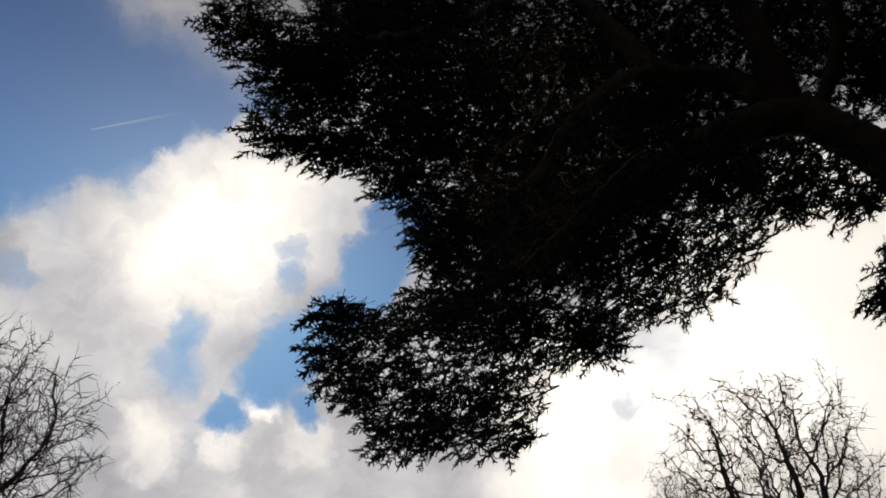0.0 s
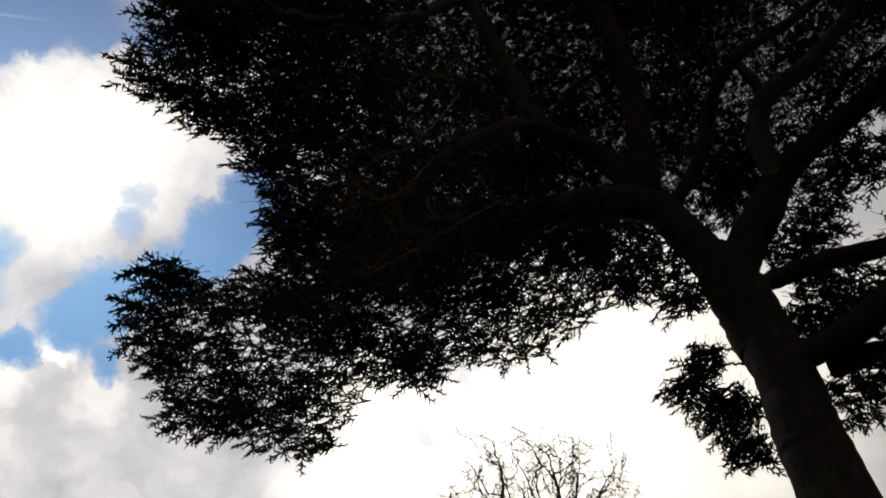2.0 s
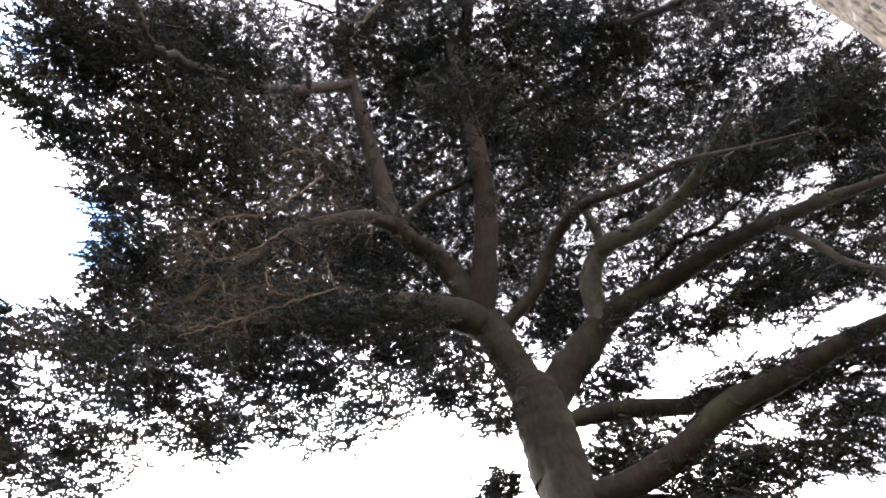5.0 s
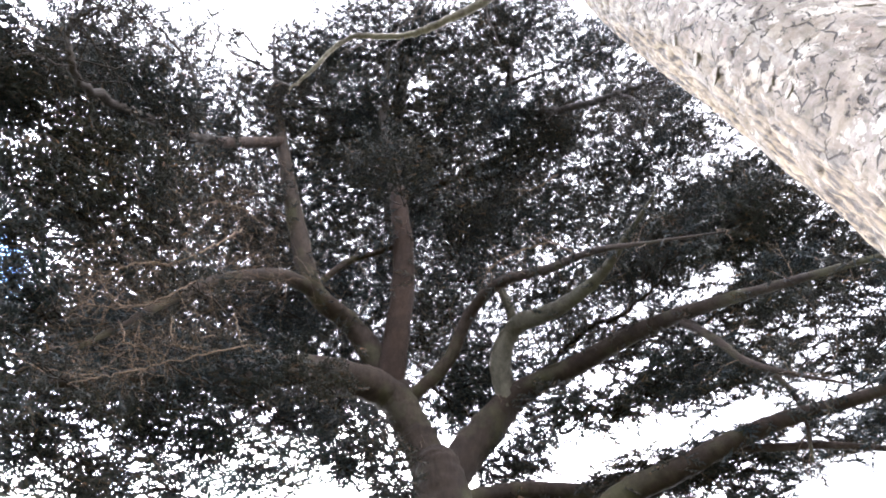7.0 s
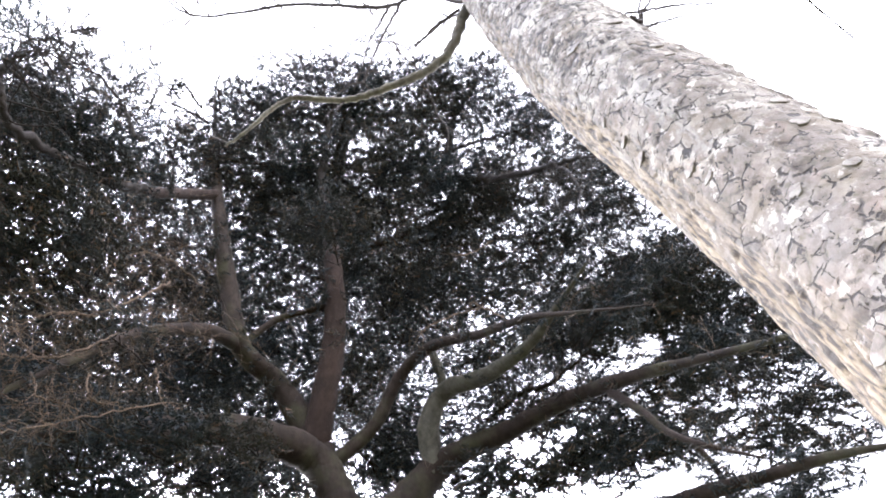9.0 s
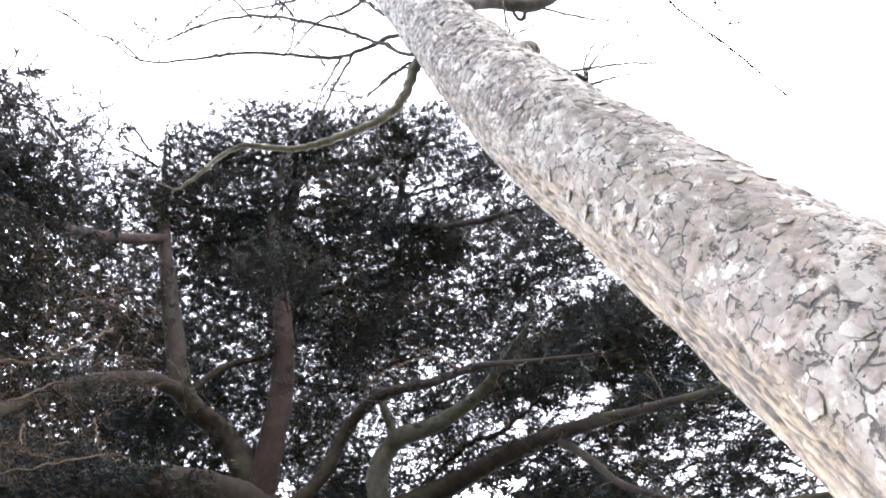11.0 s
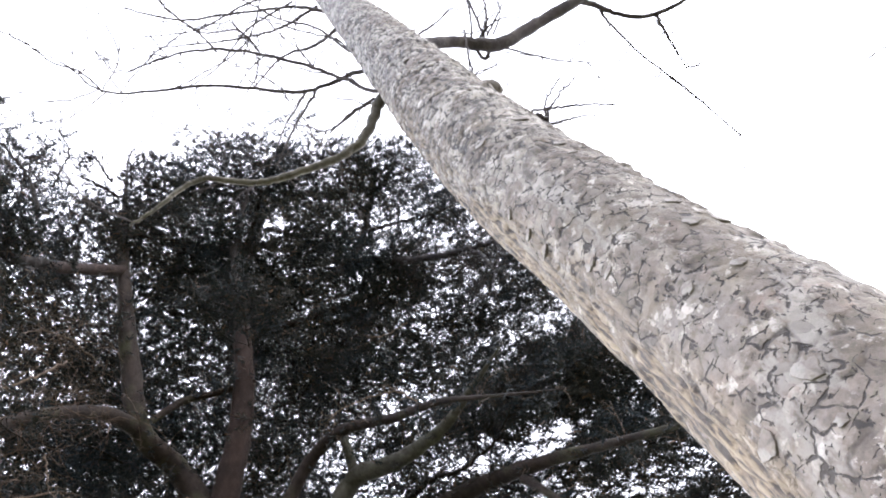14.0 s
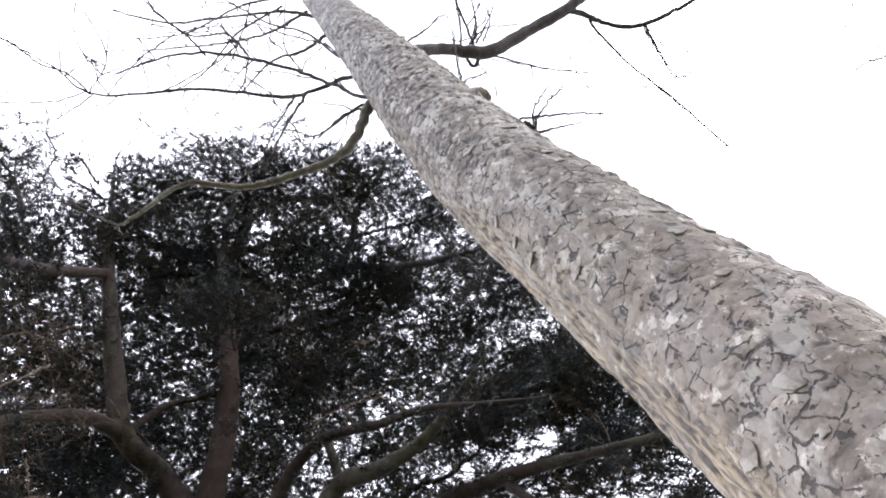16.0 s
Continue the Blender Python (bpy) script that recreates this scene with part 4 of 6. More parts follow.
bough((9.12, 8.22, 15.70), (0.75, 1.19, 0.47), -48, 0.70, 1.48)
bough((9.67, 6.26, 16.69), (1.11, 0.94, 0.39), -57, 0.38, 1.0)
bough((1.30, 9.63, 21.33), (1.49, 0.93, 0.43), -8, 0.22, 1.0)
bough((3.29, 7.59, 22.91), (1.72, 1.11, 0.53), -24, 0.32, 1.0)
bough((5.59, 7.52, 22.38), (1.74, 1.50, 0.70), -37, 0.38, 1.0)
bough((6.96, 4.80, 22.32), (1.67, 0.93, 0.44), -56, 0.31, 1.0)
bough((8.29, 4.07, 20.09), (1.12, 1.31, 0.60), -64, 0.38, 1.0)
bough((8.22, 5.87, 20.05), (1.31, 1.26, 0.57), -55, 0.38, 1.0)
bough((8.67, 2.93, 20.29), (0.97, 0.70, 0.32), -72, 0.40, 1.48)
bough((9.77, 1.73, 17.96), (1.11, 0.76, 0.34), -80, 0.50, 1.48)
bough((10.19, 1.55, 16.29), (0.91, 0.60, 0.26), -82, 0.50, 1.48)
bough((7.72, 9.71, 11.17), (0.46, 0.50, 0.17), -39, 1.95, 1.37)
bough((7.43, 10.00, 10.71), (0.51, 0.51, 0.16), -37, 1.80, 1.35)
bough((7.87, 9.73, 10.04), (0.63, 0.71, 0.22), -39, 2.10, 1.32)
bough((7.98, 9.72, 9.29), (0.42, 0.54, 0.16), -40, 1.65, 1.29)
bough((8.82, 1.78, 13.33), (1.41, 0.61, 0.26), -79, 0.90, 1.30)
bough((8.68, 3.11, 17.92), (1.12, 1.05, 0.47), -71, 0.80, 1.48)
bough((8.50, 4.31, 16.79), (0.98, 0.80, 0.35), -63, 0.80, 1.48)
bough((9.03, 2.09, 17.79), (1.09, 0.75, 0.34), -77, 0.60, 1.48)
bough((9.39, 0.80, 14.37), (0.89, 0.61, 0.26), -86, 0.70, 1.39)
bough((8.60, 2.98, 15.64), (0.89, 0.60, 0.26), -71, 0.80, 1.47)
bough((7.46, 5.22, 18.23), (2.03, 1.06, 0.48), -55, 0.38, 1.0)
bough((5.27, 6.80, 19.52), (1.90, 1.13, 0.52), -38, 0.31, 1.0)
bough((4.21, 7.58, 12.14), (0.96, 0.41, 0.17), -29, 0.70, 1.19)
bough((2.95, 7.97, 11.80), (1.02, 0.45, 0.18), -20, 0.60, 1.16)
bough((9.95, 5.36, 10.96), (1.24, 0.51, 0.17), -62, 1.00, 1.29)
bough((10.57, 4.04, 10.74), (1.00, 0.47, 0.16), -69, 0.80, 1.27)
bough((8.42, 7.24, 15.48), (0.74, 1.19, 0.49), -50, 0.50, 1.0)
bough((9.51, 6.81, 15.49), (0.75, 0.68, 0.27), -55, 0.50, 1.0)
bough((7.82, 7.64, 16.63), (0.78, 1.23, 0.52), -46, 0.45, 1.0)
bough((8.60, 8.19, 14.47), (0.61, 0.92, 0.36), -47, 0.80, 1.48)
bough((8.40, 7.50, 14.56), (0.60, 0.59, 0.24), -49, 0.60, 1.48)
bough((8.57, 8.25, 14.41), (0.72, 1.19, 0.47), -46, 0.60, 1.48)
bough((9.88, 4.31, 10.64), (1.08, 0.44, 0.15), -67, 0.90, 1.23)
bough((9.36, 5.30, 10.95), (0.84, 0.37, 0.13), -61, 0.80, 1.25)
bough((10.29, 4.99, 9.71), (1.23, 0.98, 0.31), -64, 0.70, 1.23)
bough((9.38, 6.55, 9.76), (1.09, 0.79, 0.25), -55, 0.90, 1.23)
bough((10.64, 4.07, 10.05), (0.70, 0.58, 0.19), -69, 0.70, 1.24)
bough((9.57, 6.42, 8.93), (0.93, 0.75, 0.22), -56, 0.60, 1.20)
bough((11.21, 2.59, 13.05), (1.40, 0.67, 0.25), -77, 0.80, 1.42)
bough((11.65, 1.38, 11.83), (1.29, 0.63, 0.22), -83, 0.80, 1.37)
bough((10.67, 4.24, 13.25), (1.10, 0.55, 0.21), -68, 0.70, 1.43)
bough((11.34, 1.49, 13.41), (1.30, 0.66, 0.25), -83, 0.60, 1.44)
bough((9.56, 7.35, 13.56), (0.64, 0.74, 0.28), -53, 0.80, 1.48)
bough((9.58, 7.00, 14.58), (0.77, 0.74, 0.29), -54, 0.60, 1.48)
bough((11.42, 3.17, 10.71), (1.41, 0.57, 0.19), -75, 0.80, 1.31)
bough((11.68, 2.12, 10.48), (0.73, 0.48, 0.16), -80, 0.70, 1.30)
bough((-0.01, 7.71, 24.57), (1.37, 0.53, 0.26), 0, 0.21, 1.48)
bough((3.59, 5.31, 27.25), (1.60, 0.66, 0.32), -34, 0.30, 0.9)
bough((4.83, 3.79, 27.92), (1.48, 0.64, 0.31), -52, 0.30, 0.9)
bough((9.13, 7.18, 12.68), (0.49, 0.68, 0.25), -52, 0.70, 1.41)
bough((9.15, 8.07, 12.77), (0.45, 0.60, 0.22), -49, 0.60, 1.45)
bough((0.07, 7.99, 9.00), (0.83, 0.51, 0.19), -1, 0.34, 0.90)
bough((0.88, 7.71, 9.70), (0.89, 0.54, 0.21), -7, 0.29, 0.90)
bough((1.57, 7.55, 10.79), (0.90, 0.59, 0.24), -12, 0.21, 0.92)
bough((-0.58, 8.16, 9.23), (0.63, 0.50, 0.19), 4, 0.34, 0.90)
bough((1.72, 7.12, 12.11), (0.97, 0.50, 0.22), -14, 0.21, 0.98)
bough((0.24, 7.74, 10.68), (0.63, 0.46, 0.18), -2, 0.25, 0.92)
bough((9.01, 2.45, 19.75), (1.28, 0.92, 0.42), -75, 0.60, 1.48)
bough((9.68, 1.61, 18.51), (1.08, 0.89, 0.40), -81, 0.60, 1.48)
bough((9.20, 3.49, 18.41), (0.82, 0.61, 0.27), -69, 0.50, 1.48)
bough((9.74, 0.87, 18.63), (0.81, 0.73, 0.33), -85, 0.50, 1.48)
bough((2.51, 7.82, 23.00), (1.24, 0.94, 0.44), -18, 0.78, 0.9)
bough((4.46, 6.38, 24.39), (1.50, 1.02, 0.49), -35, 0.78, 0.9)
bough((6.90, 4.27, 23.25), (1.46, 1.18, 0.56), -58, 0.78, 0.9)
bough((8.29, 3.55, 20.68), (1.19, 0.96, 0.44), -67, 0.50, 1.0)
bough((6.22, 7.02, 22.29), (1.43, 1.02, 0.47), -42, 0.64, 1.0)
bough((3.97, 8.62, 21.90), (1.23, 1.13, 0.52), -25, 0.50, 1.0)
bough((-2.56, 8.82, 23.93), (1.47, 0.91, 0.43), 16, 0.41, 1.48)
bough((-1.67, 8.57, 20.08), (1.25, 1.06, 0.49), 11, 0.60, 1.48)
bough((-0.19, 8.43, 23.48), (1.50, 0.96, 0.46), 1, 0.64, 1.48)
bough((0.35, 8.69, 20.19), (2.20, 1.16, 0.54), -2, 0.47, 1.0)
bough((1.74, 8.07, 21.32), (1.41, 0.95, 0.45), -12, 0.57, 1.0)
bough((2.90, 6.69, 24.11), (1.24, 1.06, 0.51), -24, 1.33, 0.9)
bough((4.33, 5.15, 24.95), (2.02, 1.29, 0.62), -40, 1.19, 0.9)
bough((5.90, 3.68, 24.59), (2.01, 1.30, 0.63), -58, 1.19, 0.9)
bough((7.06, 2.17, 23.78), (1.60, 1.27, 0.61), -73, 1.19, 0.9)
bough((8.01, 2.02, 21.26), (1.47, 1.36, 0.64), -76, 0.83, 0.9)
bough((4.18, 6.90, 21.79), (2.15, 1.54, 0.73), -31, 0.73, 1.0)
bough((6.03, 5.36, 21.77), (2.35, 1.76, 0.83), -49, 0.73, 1.0)
bough((7.65, 4.05, 20.25), (1.75, 1.37, 0.64), -62, 0.95, 1.0)
bough((8.89, 1.34, 19.28), (1.21, 0.97, 0.44), -82, 0.74, 1.48)
bough((5.92, 8.41, 21.95), (2.10, 1.70, 0.78), -35, 0.64, 1.0)
bough((7.75, 6.92, 21.57), (1.92, 1.53, 0.70), -48, 1.03, 1.0)
bough((9.12, 5.51, 20.75), (1.36, 1.13, 0.51), -59, 0.80, 1.0)
bough((10.94, 1.60, 18.91), (1.55, 1.03, 0.45), -82, 0.75, 1.48)
bough((10.39, 3.45, 19.51), (0.81, 0.63, 0.28), -72, 0.75, 1.48)
bough((11.27, 1.78, 17.19), (1.74, 0.99, 0.42), -81, 1.62, 1.48)
bough((10.79, 3.25, 17.89), (1.51, 0.86, 0.37), -73, 1.38, 1.48)
bough((11.70, 0.99, 15.03), (1.82, 0.91, 0.36), -85, 1.62, 1.48)
bough((12.00, 0.27, 13.55), (1.55, 0.85, 0.32), -89, 1.50, 1.48)
bough((11.69, 1.93, 14.45), (1.79, 0.92, 0.36), -81, 1.12, 1.48)
bough((12.11, 1.34, 12.65), (1.85, 1.01, 0.36), -84, 0.69, 1.44)
bough((12.25, 1.27, 11.41), (1.18, 0.83, 0.28), -84, 0.69, 1.38)
bough((11.30, 4.00, 13.69), (0.75, 0.94, 0.36), -71, 0.75, 1.48)
bough((10.81, 4.59, 15.05), (1.62, 0.98, 0.39), -67, 0.75, 1.48)
bough((10.98, 5.96, 18.04), (1.74, 1.12, 0.47), -62, 0.88, 1.48)
bough((9.61, 7.16, 21.02), (1.77, 1.40, 0.62), -53, 0.64, 1.0)
bough((2.44, 9.00, 18.53), (1.99, 1.34, 0.61), -15, 0.26, 1.0)
bough((0.69, 9.46, 18.16), (1.76, 1.24, 0.56), -4, 0.17, 1.0)
bough((1.41, 10.00, 15.61), (1.70, 0.90, 0.38), -8, 0.36, 1.48)
bough((3.33, 9.49, 15.77), (1.78, 0.84, 0.36), -19, 0.34, 1.48)
bough((2.82, 9.99, 14.04), (2.07, 0.77, 0.31), -16, 0.36, 1.42)
bough((4.97, 9.54, 20.51), (1.48, 1.43, 0.64), -28, 0.64, 1.0)
bough((6.91, 9.88, 20.60), (1.72, 1.35, 0.59), -35, 0.56, 1.0)
bough((8.81, 8.27, 20.43), (1.90, 1.58, 0.69), -47, 0.64, 1.0)
bough((5.85, 11.07, 17.94), (1.68, 1.23, 0.51), -28, 0.64, 1.0)
bough((9.13, 9.94, 19.36), (1.87, 1.20, 0.50), -43, 0.56, 1.0)
bough((6.22, 9.92, 15.41), (1.75, 0.95, 0.39), -32, 1.12, 1.48)
bough((0.69, 9.21, 22.68), (1.70, 1.27, 0.56), -9, 0.38, 1.0)
bough((2.96, 10.10, 23.19), (1.60, 1.20, 0.53), -22, 0.38, 1.0)
bough((3.82, 8.28, 23.82), (1.60, 1.20, 0.53), -2, 0.54, 1.0)
bough((2.56, 10.84, 20.60), (1.40, 1.05, 0.46), -27, 0.64, 1.0)
bough((0.82, 10.64, 20.86), (1.50, 1.12, 0.49), -20, 0.28, 1.0)
bough((5.54, 7.96, 23.57), (1.50, 1.12, 0.49), 4, 0.54, 1.0)
bough((-0.59, 8.99, 19.48), (1.40, 1.05, 0.46), -6, 0.28, 1.0)
bough((4.55, 10.83, 21.40), (1.30, 0.98, 0.43), -40, 0.64, 1.0)
bough((7.04, 5.97, 23.76), (1.40, 1.05, 0.46), 71, 0.54, 1.0)
bough((1.64, 9.40, 22.55), (1.40, 1.05, 0.46), -12, 0.22, 1.0)
bough((3.64, 10.09, 23.09), (1.40, 1.05, 0.46), -25, 0.22, 1.0)
bough((3.20, 10.88, 20.48), (1.40, 1.05, 0.46), -31, 0.38, 1.0)
bough((4.34, 10.57, 18.05), (1.20, 0.90, 0.40), -35, 0.38, 1.0)
bough((4.68, 10.73, 21.42), (1.20, 0.90, 0.40), -40, 0.38, 1.0)
bough((2.15, 10.14, 21.03), (1.20, 0.90, 0.40), -20, 0.22, 1.0)
bough((6.66, 11.41, 20.46), (1.10, 0.83, 0.36), -71, 0.38, 1.0)
bough((-2.70, 7.21, 20.07), (1.00, 0.75, 0.33), 5, 0.27, 1.48)
bough((-1.75, 6.93, 20.30), (0.90, 0.68, 0.30), 7, 0.27, 1.48)
bough((-1.96, 7.95, 19.87), (1.00, 0.75, 0.33), 1, 0.27, 1.48)
bough((-0.87, 7.60, 20.10), (0.90, 0.68, 0.30), 3, 0.27, 1.48)
bough((-1.68, 8.88, 19.47), (1.00, 0.75, 0.33), -5, 0.27, 1.48)
bough((-0.09, 7.68, 21.16), (0.80, 0.60, 0.26), 3, 0.36, 1.48)
bough((-3.25, 8.17, 19.59), (1.20, 0.90, 0.40), 0, 0.27, 1.48)
bough((-2.50, 9.28, 19.17), (1.20, 0.90, 0.40), -6, 0.27, 1.48)
bough((4.33, 9.19, 12.68), (0.80, 0.60, 0.26), -17, 1.20, 1.10)
bough((3.45, 9.03, 13.11), (0.90, 0.68, 0.30), -12, 1.20, 1.10)
bough((5.30, 9.06, 13.05), (0.80, 0.60, 0.26), -21, 1.20, 1.10)
bough((2.37, 9.89, 12.68), (0.80, 0.60, 0.26), -18, 0.78, 1.10)
bough((1.49, 9.50, 13.16), (0.80, 0.60, 0.26), -12, 1.20, 1.10)
bough((3.35, 9.50, 12.08), (0.70, 0.52, 0.23), -17, 0.78, 1.10)
bough((5.08, 7.30, 23.91), (1.35, 1.01, 0.45), 17, 0.43, 1.0)
bough((6.57, 7.30, 23.52), (1.35, 1.01, 0.45), 34, 0.50, 1.0)
bough((7.53, 6.03, 23.59), (1.35, 1.01, 0.45), 83, 0.50, 1.0)
bough((9.10, 5.90, 23.02), (1.35, 1.01, 0.45), -59, 0.50, 1.0)
bough((9.67, 4.48, 23.11), (1.35, 1.01, 0.45), -63, 0.50, 1.0)
bough((7.98, 7.82, 22.86), (1.35, 1.01, 0.45), -57, 0.50, 1.0)
bough((9.77, 7.36, 22.27), (1.35, 1.01, 0.45), -21, 0.50, 1.0)
bough((7.13, 9.01, 22.69), (1.35, 1.01, 0.45), -54, 0.50, 1.0)
bough((11.18, 5.50, 22.12), (1.35, 1.01, 0.45), -38, 0.80, 1.48)
bough((4.40, 5.04, 16.14), (1.10, 0.80, 0.40), -40, 0.80, 1.30)
bough((8.47, 0.78, 21.88), (1.25, 0.95, 0.45), -75, 0.65, 0.95)
bough((9.97, 1.07, 21.18), (1.25, 0.95, 0.45), -75, 0.65, 0.95)

# ---- the near tree ----
NEAR_X, NEAR_Y = 1.151, -0.143
near = new("bare_tree")
near.location = (NEAR_X, NEAR_Y, 0)
tagged(near, "leafless tree with pale grey flaking bark on the lawn", "tree")
near_rng = np.random.default_rng(11)


def flake_pattern(u, z, width, size, rng):
    """Irregular flakes on a strip that closes in u: height, number of the flake, openness of the nearest crack, distance to it."""
    nu, nz = round(width / size), int((z.max() - z.min()) / size) + 6
    jit = rng.uniform(0.05, 0.95, (nz, nu, 2))
    value, tilt = rng.uniform(0, 1, (nz, nu)), rng.normal(0, 1, (nz, nu, 2))
    a, b = u / width * nu, (z - z.min()) / size + 2
    ia, ib = np.floor(a).astype(int), np.floor(b).astype(int)
    best, second = np.full(u.shape, 9.0), np.full(u.shape, 9.0)
    number, other, lift = np.zeros(u.shape), np.zeros(u.shape), np.zeros(u.shape)
    for da in (-2, -1, 0, 1, 2):
        for db in (-2, -1, 0, 1, 2):
            ca, cb = (ia + da) % nu, np.clip(ib + db, 0, nz - 1)
            du, dv = a - (ia + da + jit[cb, ca, 0]), b - (ib + db + jit[cb, ca, 1])
            d = np.sqrt((du * 1.05) ** 2 + (dv * 0.95) ** 2)
            mine = value[cb, ca]
            closer, runner = d < best, (d >= best) & (d < second)
            other = np.where(closer, number, np.where(runner, mine, other))
            second = np.where(closer, best, np.where(runner, d, second))
            best = np.where(closer, d, best)
            number = np.where(closer, mine, number)
            lift = np.where(closer, 0.0010 * tilt[cb, ca, 0] * du + (0.0014 * tilt[cb, ca, 1] - 0.0022) * dv + 0.0022 * (mine - 0.5), lift)
    edge = (np.sin((number + other) * 912.7 + number * other * 3571.0) * 43758.5) % 1.0
    return lift, number, edge, second - best


NEAR_AXIS = curve_points([(1.271, -0.173, -0.12, 0.300), (1.251, -0.173, 0.40, 0.245), (1.201, -0.153, 1.40, 0.215), (1.151, -0.143, 2.57, 0.203), (1.094, -0.113, 3.01, 0.185), (1.026, -0.086, 3.38, 0.177), (0.949, -0.053, 3.95, 0.173), (0.858, -0.063, 5.05, 0.161), (0.796, -0.081, 6.14, 0.143), (0.692, -0.103, 8.26, 0.111), (0.550, -0.150, 11.00, 0.070), (0.500, -0.200, 13.60, 0.020)], 24)
NEAR_AXIS[:, 0] -= NEAR_X
NEAR_AXIS[:, 1] -= NEAR_Y


def trunk_at(z):
    return [float(np.interp(z, NEAR_AXIS[:, 2], NEAR_AXIS[:, k])) for k in (0, 1, 3)]


def near_trunk():
    """The trunk leans a little towards the path and tapers; flakes stand proud of brown inner bark."""
    rng = near_rng
    axis = NEAR_AXIS
    # rows and columns lie closest where the trunk passes the path
    step = np.concatenate([np.arange(-0.1, 2.1, 0.05), np.arange(2.1, 3.4, 0.0044), np.arange(3.4, 4.6, 0.006), np.arange(4.6, 6.2, 0.011), np.arange(6.2, 9.0, 0.025), np.arange(9.0, 13.5, 0.15)])
    line = np.stack([np.interp(step, axis[:, 2], axis[:, k]) for k in range(4)], 1)
    line[:, 2] = step
    ang = np.concatenate([np.linspace(1.35, 4.95, 196, endpoint=False), np.linspace(4.95, 1.35 + 2 * math.pi, 36, endpoint=False)])
    cols = len(ang)
    A, Z = np.meshgrid(ang, step)
    width = 2 * math.pi * 0.19

    def soft(scale, shift):
        rows = np.arange(-0.2, 13.7, 0.02)
        around = np.arange(64) * 2 * math.pi / 64
        grid = np.array([[noise.noise((math.cos(x) * scale * 0.19 + shift, math.sin(x) * scale * 0.19, z * scale)) for x in around] for z in rows])
        fa, fz = (A % (2 * math.pi)) / (2 * math.pi) * 64, (Z - rows[0]) / 0.02
        i, k = np.floor(fa).astype(int), np.floor(fz).astype(int)
        p, q = fa - i, fz - k
        i0, i1 = i % 64, (i + 1) % 64
        return (grid[k, i0] * (1 - p) + grid[k, i1] * p) * (1 - q) + (grid[k + 1, i0] * (1 - p) + grid[k + 1, i1] * p) * q

    low1, low2, wear = soft(14, 0.0), soft(14, 7.0), soft(6, 3.0)
    tiny1, tiny2 = soft(42, 5.0), soft(42, 9.0)
    U = (A / (2 * math.pi) * width + 0.016 * low1 + 0.011 * tiny1) % width
    V = Z + 0.016 * low2 + 0.011 * tiny2
    lift, number, edge, gap = flake_pattern(U, V, width, 0.044, rng)
    lift2, number2, edge2, gap2 = flake_pattern((U * 2.0) % width, V * 2.0 + 3, width, 0.036, rng)
    high = np.clip((Z - 3.2) / 1.6, 0, 1)
    # cracks gape along some edges only, and close up where the bark is smooth
    open_ = np.clip((edge - 0.32) * 3.0, 0, 1) * np.clip(0.72 + 1.3 * wear + 1.7 * tiny1 + np.clip((Z - 3.2) * 0.25, 0, 0.4), 0, 1)
    depth = 1 - np.clip(1 - gap / ((0.035 + 0.105 * open_) * (1 + 1.1 * high)), 0, 1) * np.clip(open_ * 1.6, 0, 1)
    fine = np.clip((edge2 - 0.6) * 3.0, 0, 1) * np.clip(0.4 + 2.0 * low2, 0, 1)
    depth2 = 1 - np.clip(1 - gap2 / 0.12, 0, 1) * fine
    relief = 0.66 * lift + 0.18 * lift2 - (0.004 + 0.003 * high) * (1 - depth) - 0.0018 * (1 - depth2) + 0.005 * wear + 0.0022 * low1 + 0.0016 * tiny2
    relief = relief * (1 + 0.9 * high)
    # long shaggy fissures down the side away from the path, small knobs on the other
    turned = (A - 1.35) % (2 * math.pi) + 1.35
    shaggy = np.clip((2.68 - turned) / 0.5, 0, 1) * np.clip((5.2 - Z) / 1.4, 0, 1)
    strand = np.abs(np.sin((A * 17 + 3.0 * low1 + 1.6 * tiny1 + 2.2 * wear)))
    torn = np.clip(0.8 + 1.3 * low2, 0, 1) * shaggy
    relief += 0.011 * (strand - 0.7) * torn
    depth = np.minimum(depth, 1 - 0.85 * torn * np.clip(1.2 - 2.2 * strand, 0, 1))
    knobs = np.clip((turned - 3.9) / 0.4, 0, 1) * np.clip((Z - 2.4) / 0.5, 0, 1)
    relief += knobs * (0.003 * np.clip(tiny2 * 2.5, -0.3, 1) + 0.005 * (number2 > 0.72) * (number > 0.3))
    depth = np.minimum(depth, 0.35 + 0.65 * depth2)

    def smooth_rows(g):
        g = 0.64 * g + 0.18 * (np.roll(g, 1, 1) + np.roll(g, -1, 1))
        g[1:-1] = 0.64 * g[1:-1] + 0.18 * (g[:-2] + g[2:])
        return g

    relief, depth = smooth_rows(relief), smooth_rows(depth)
    fade = np.clip(line[:, 3:4] / 0.17, 0.2, 1)
    R = line[:, 3:4] + relief * fade
    pts = np.stack([line[:, 0:1] + R * np.cos(A), line[:, 1:2] + R * np.sin(A), Z + lift * 0.6], -1).reshape(-1, 3)
    n = len(step)
    i, j = np.meshgrid(np.arange(n - 1), np.arange(cols), indexing="ij")
    k = (j + 1) % cols
    faces = np.stack([i * cols + j, i * cols + k, (i + 1) * cols + k, (i + 1) * cols + j], -1).reshape(-1, 4)
    ob = link_mesh("trunk", pts.tolist(), faces.tolist(), PLATES, near, "pale grey trunk with flaking bark plates", True)
    plate = ob.data.attributes.new("plate", "FLOAT", "POINT")
    plate.data.foreach_set("value", (0.75 * number + 0.25 * number2).ravel())
    rip = ob.data.attributes.new("torn", "FLOAT", "POINT")
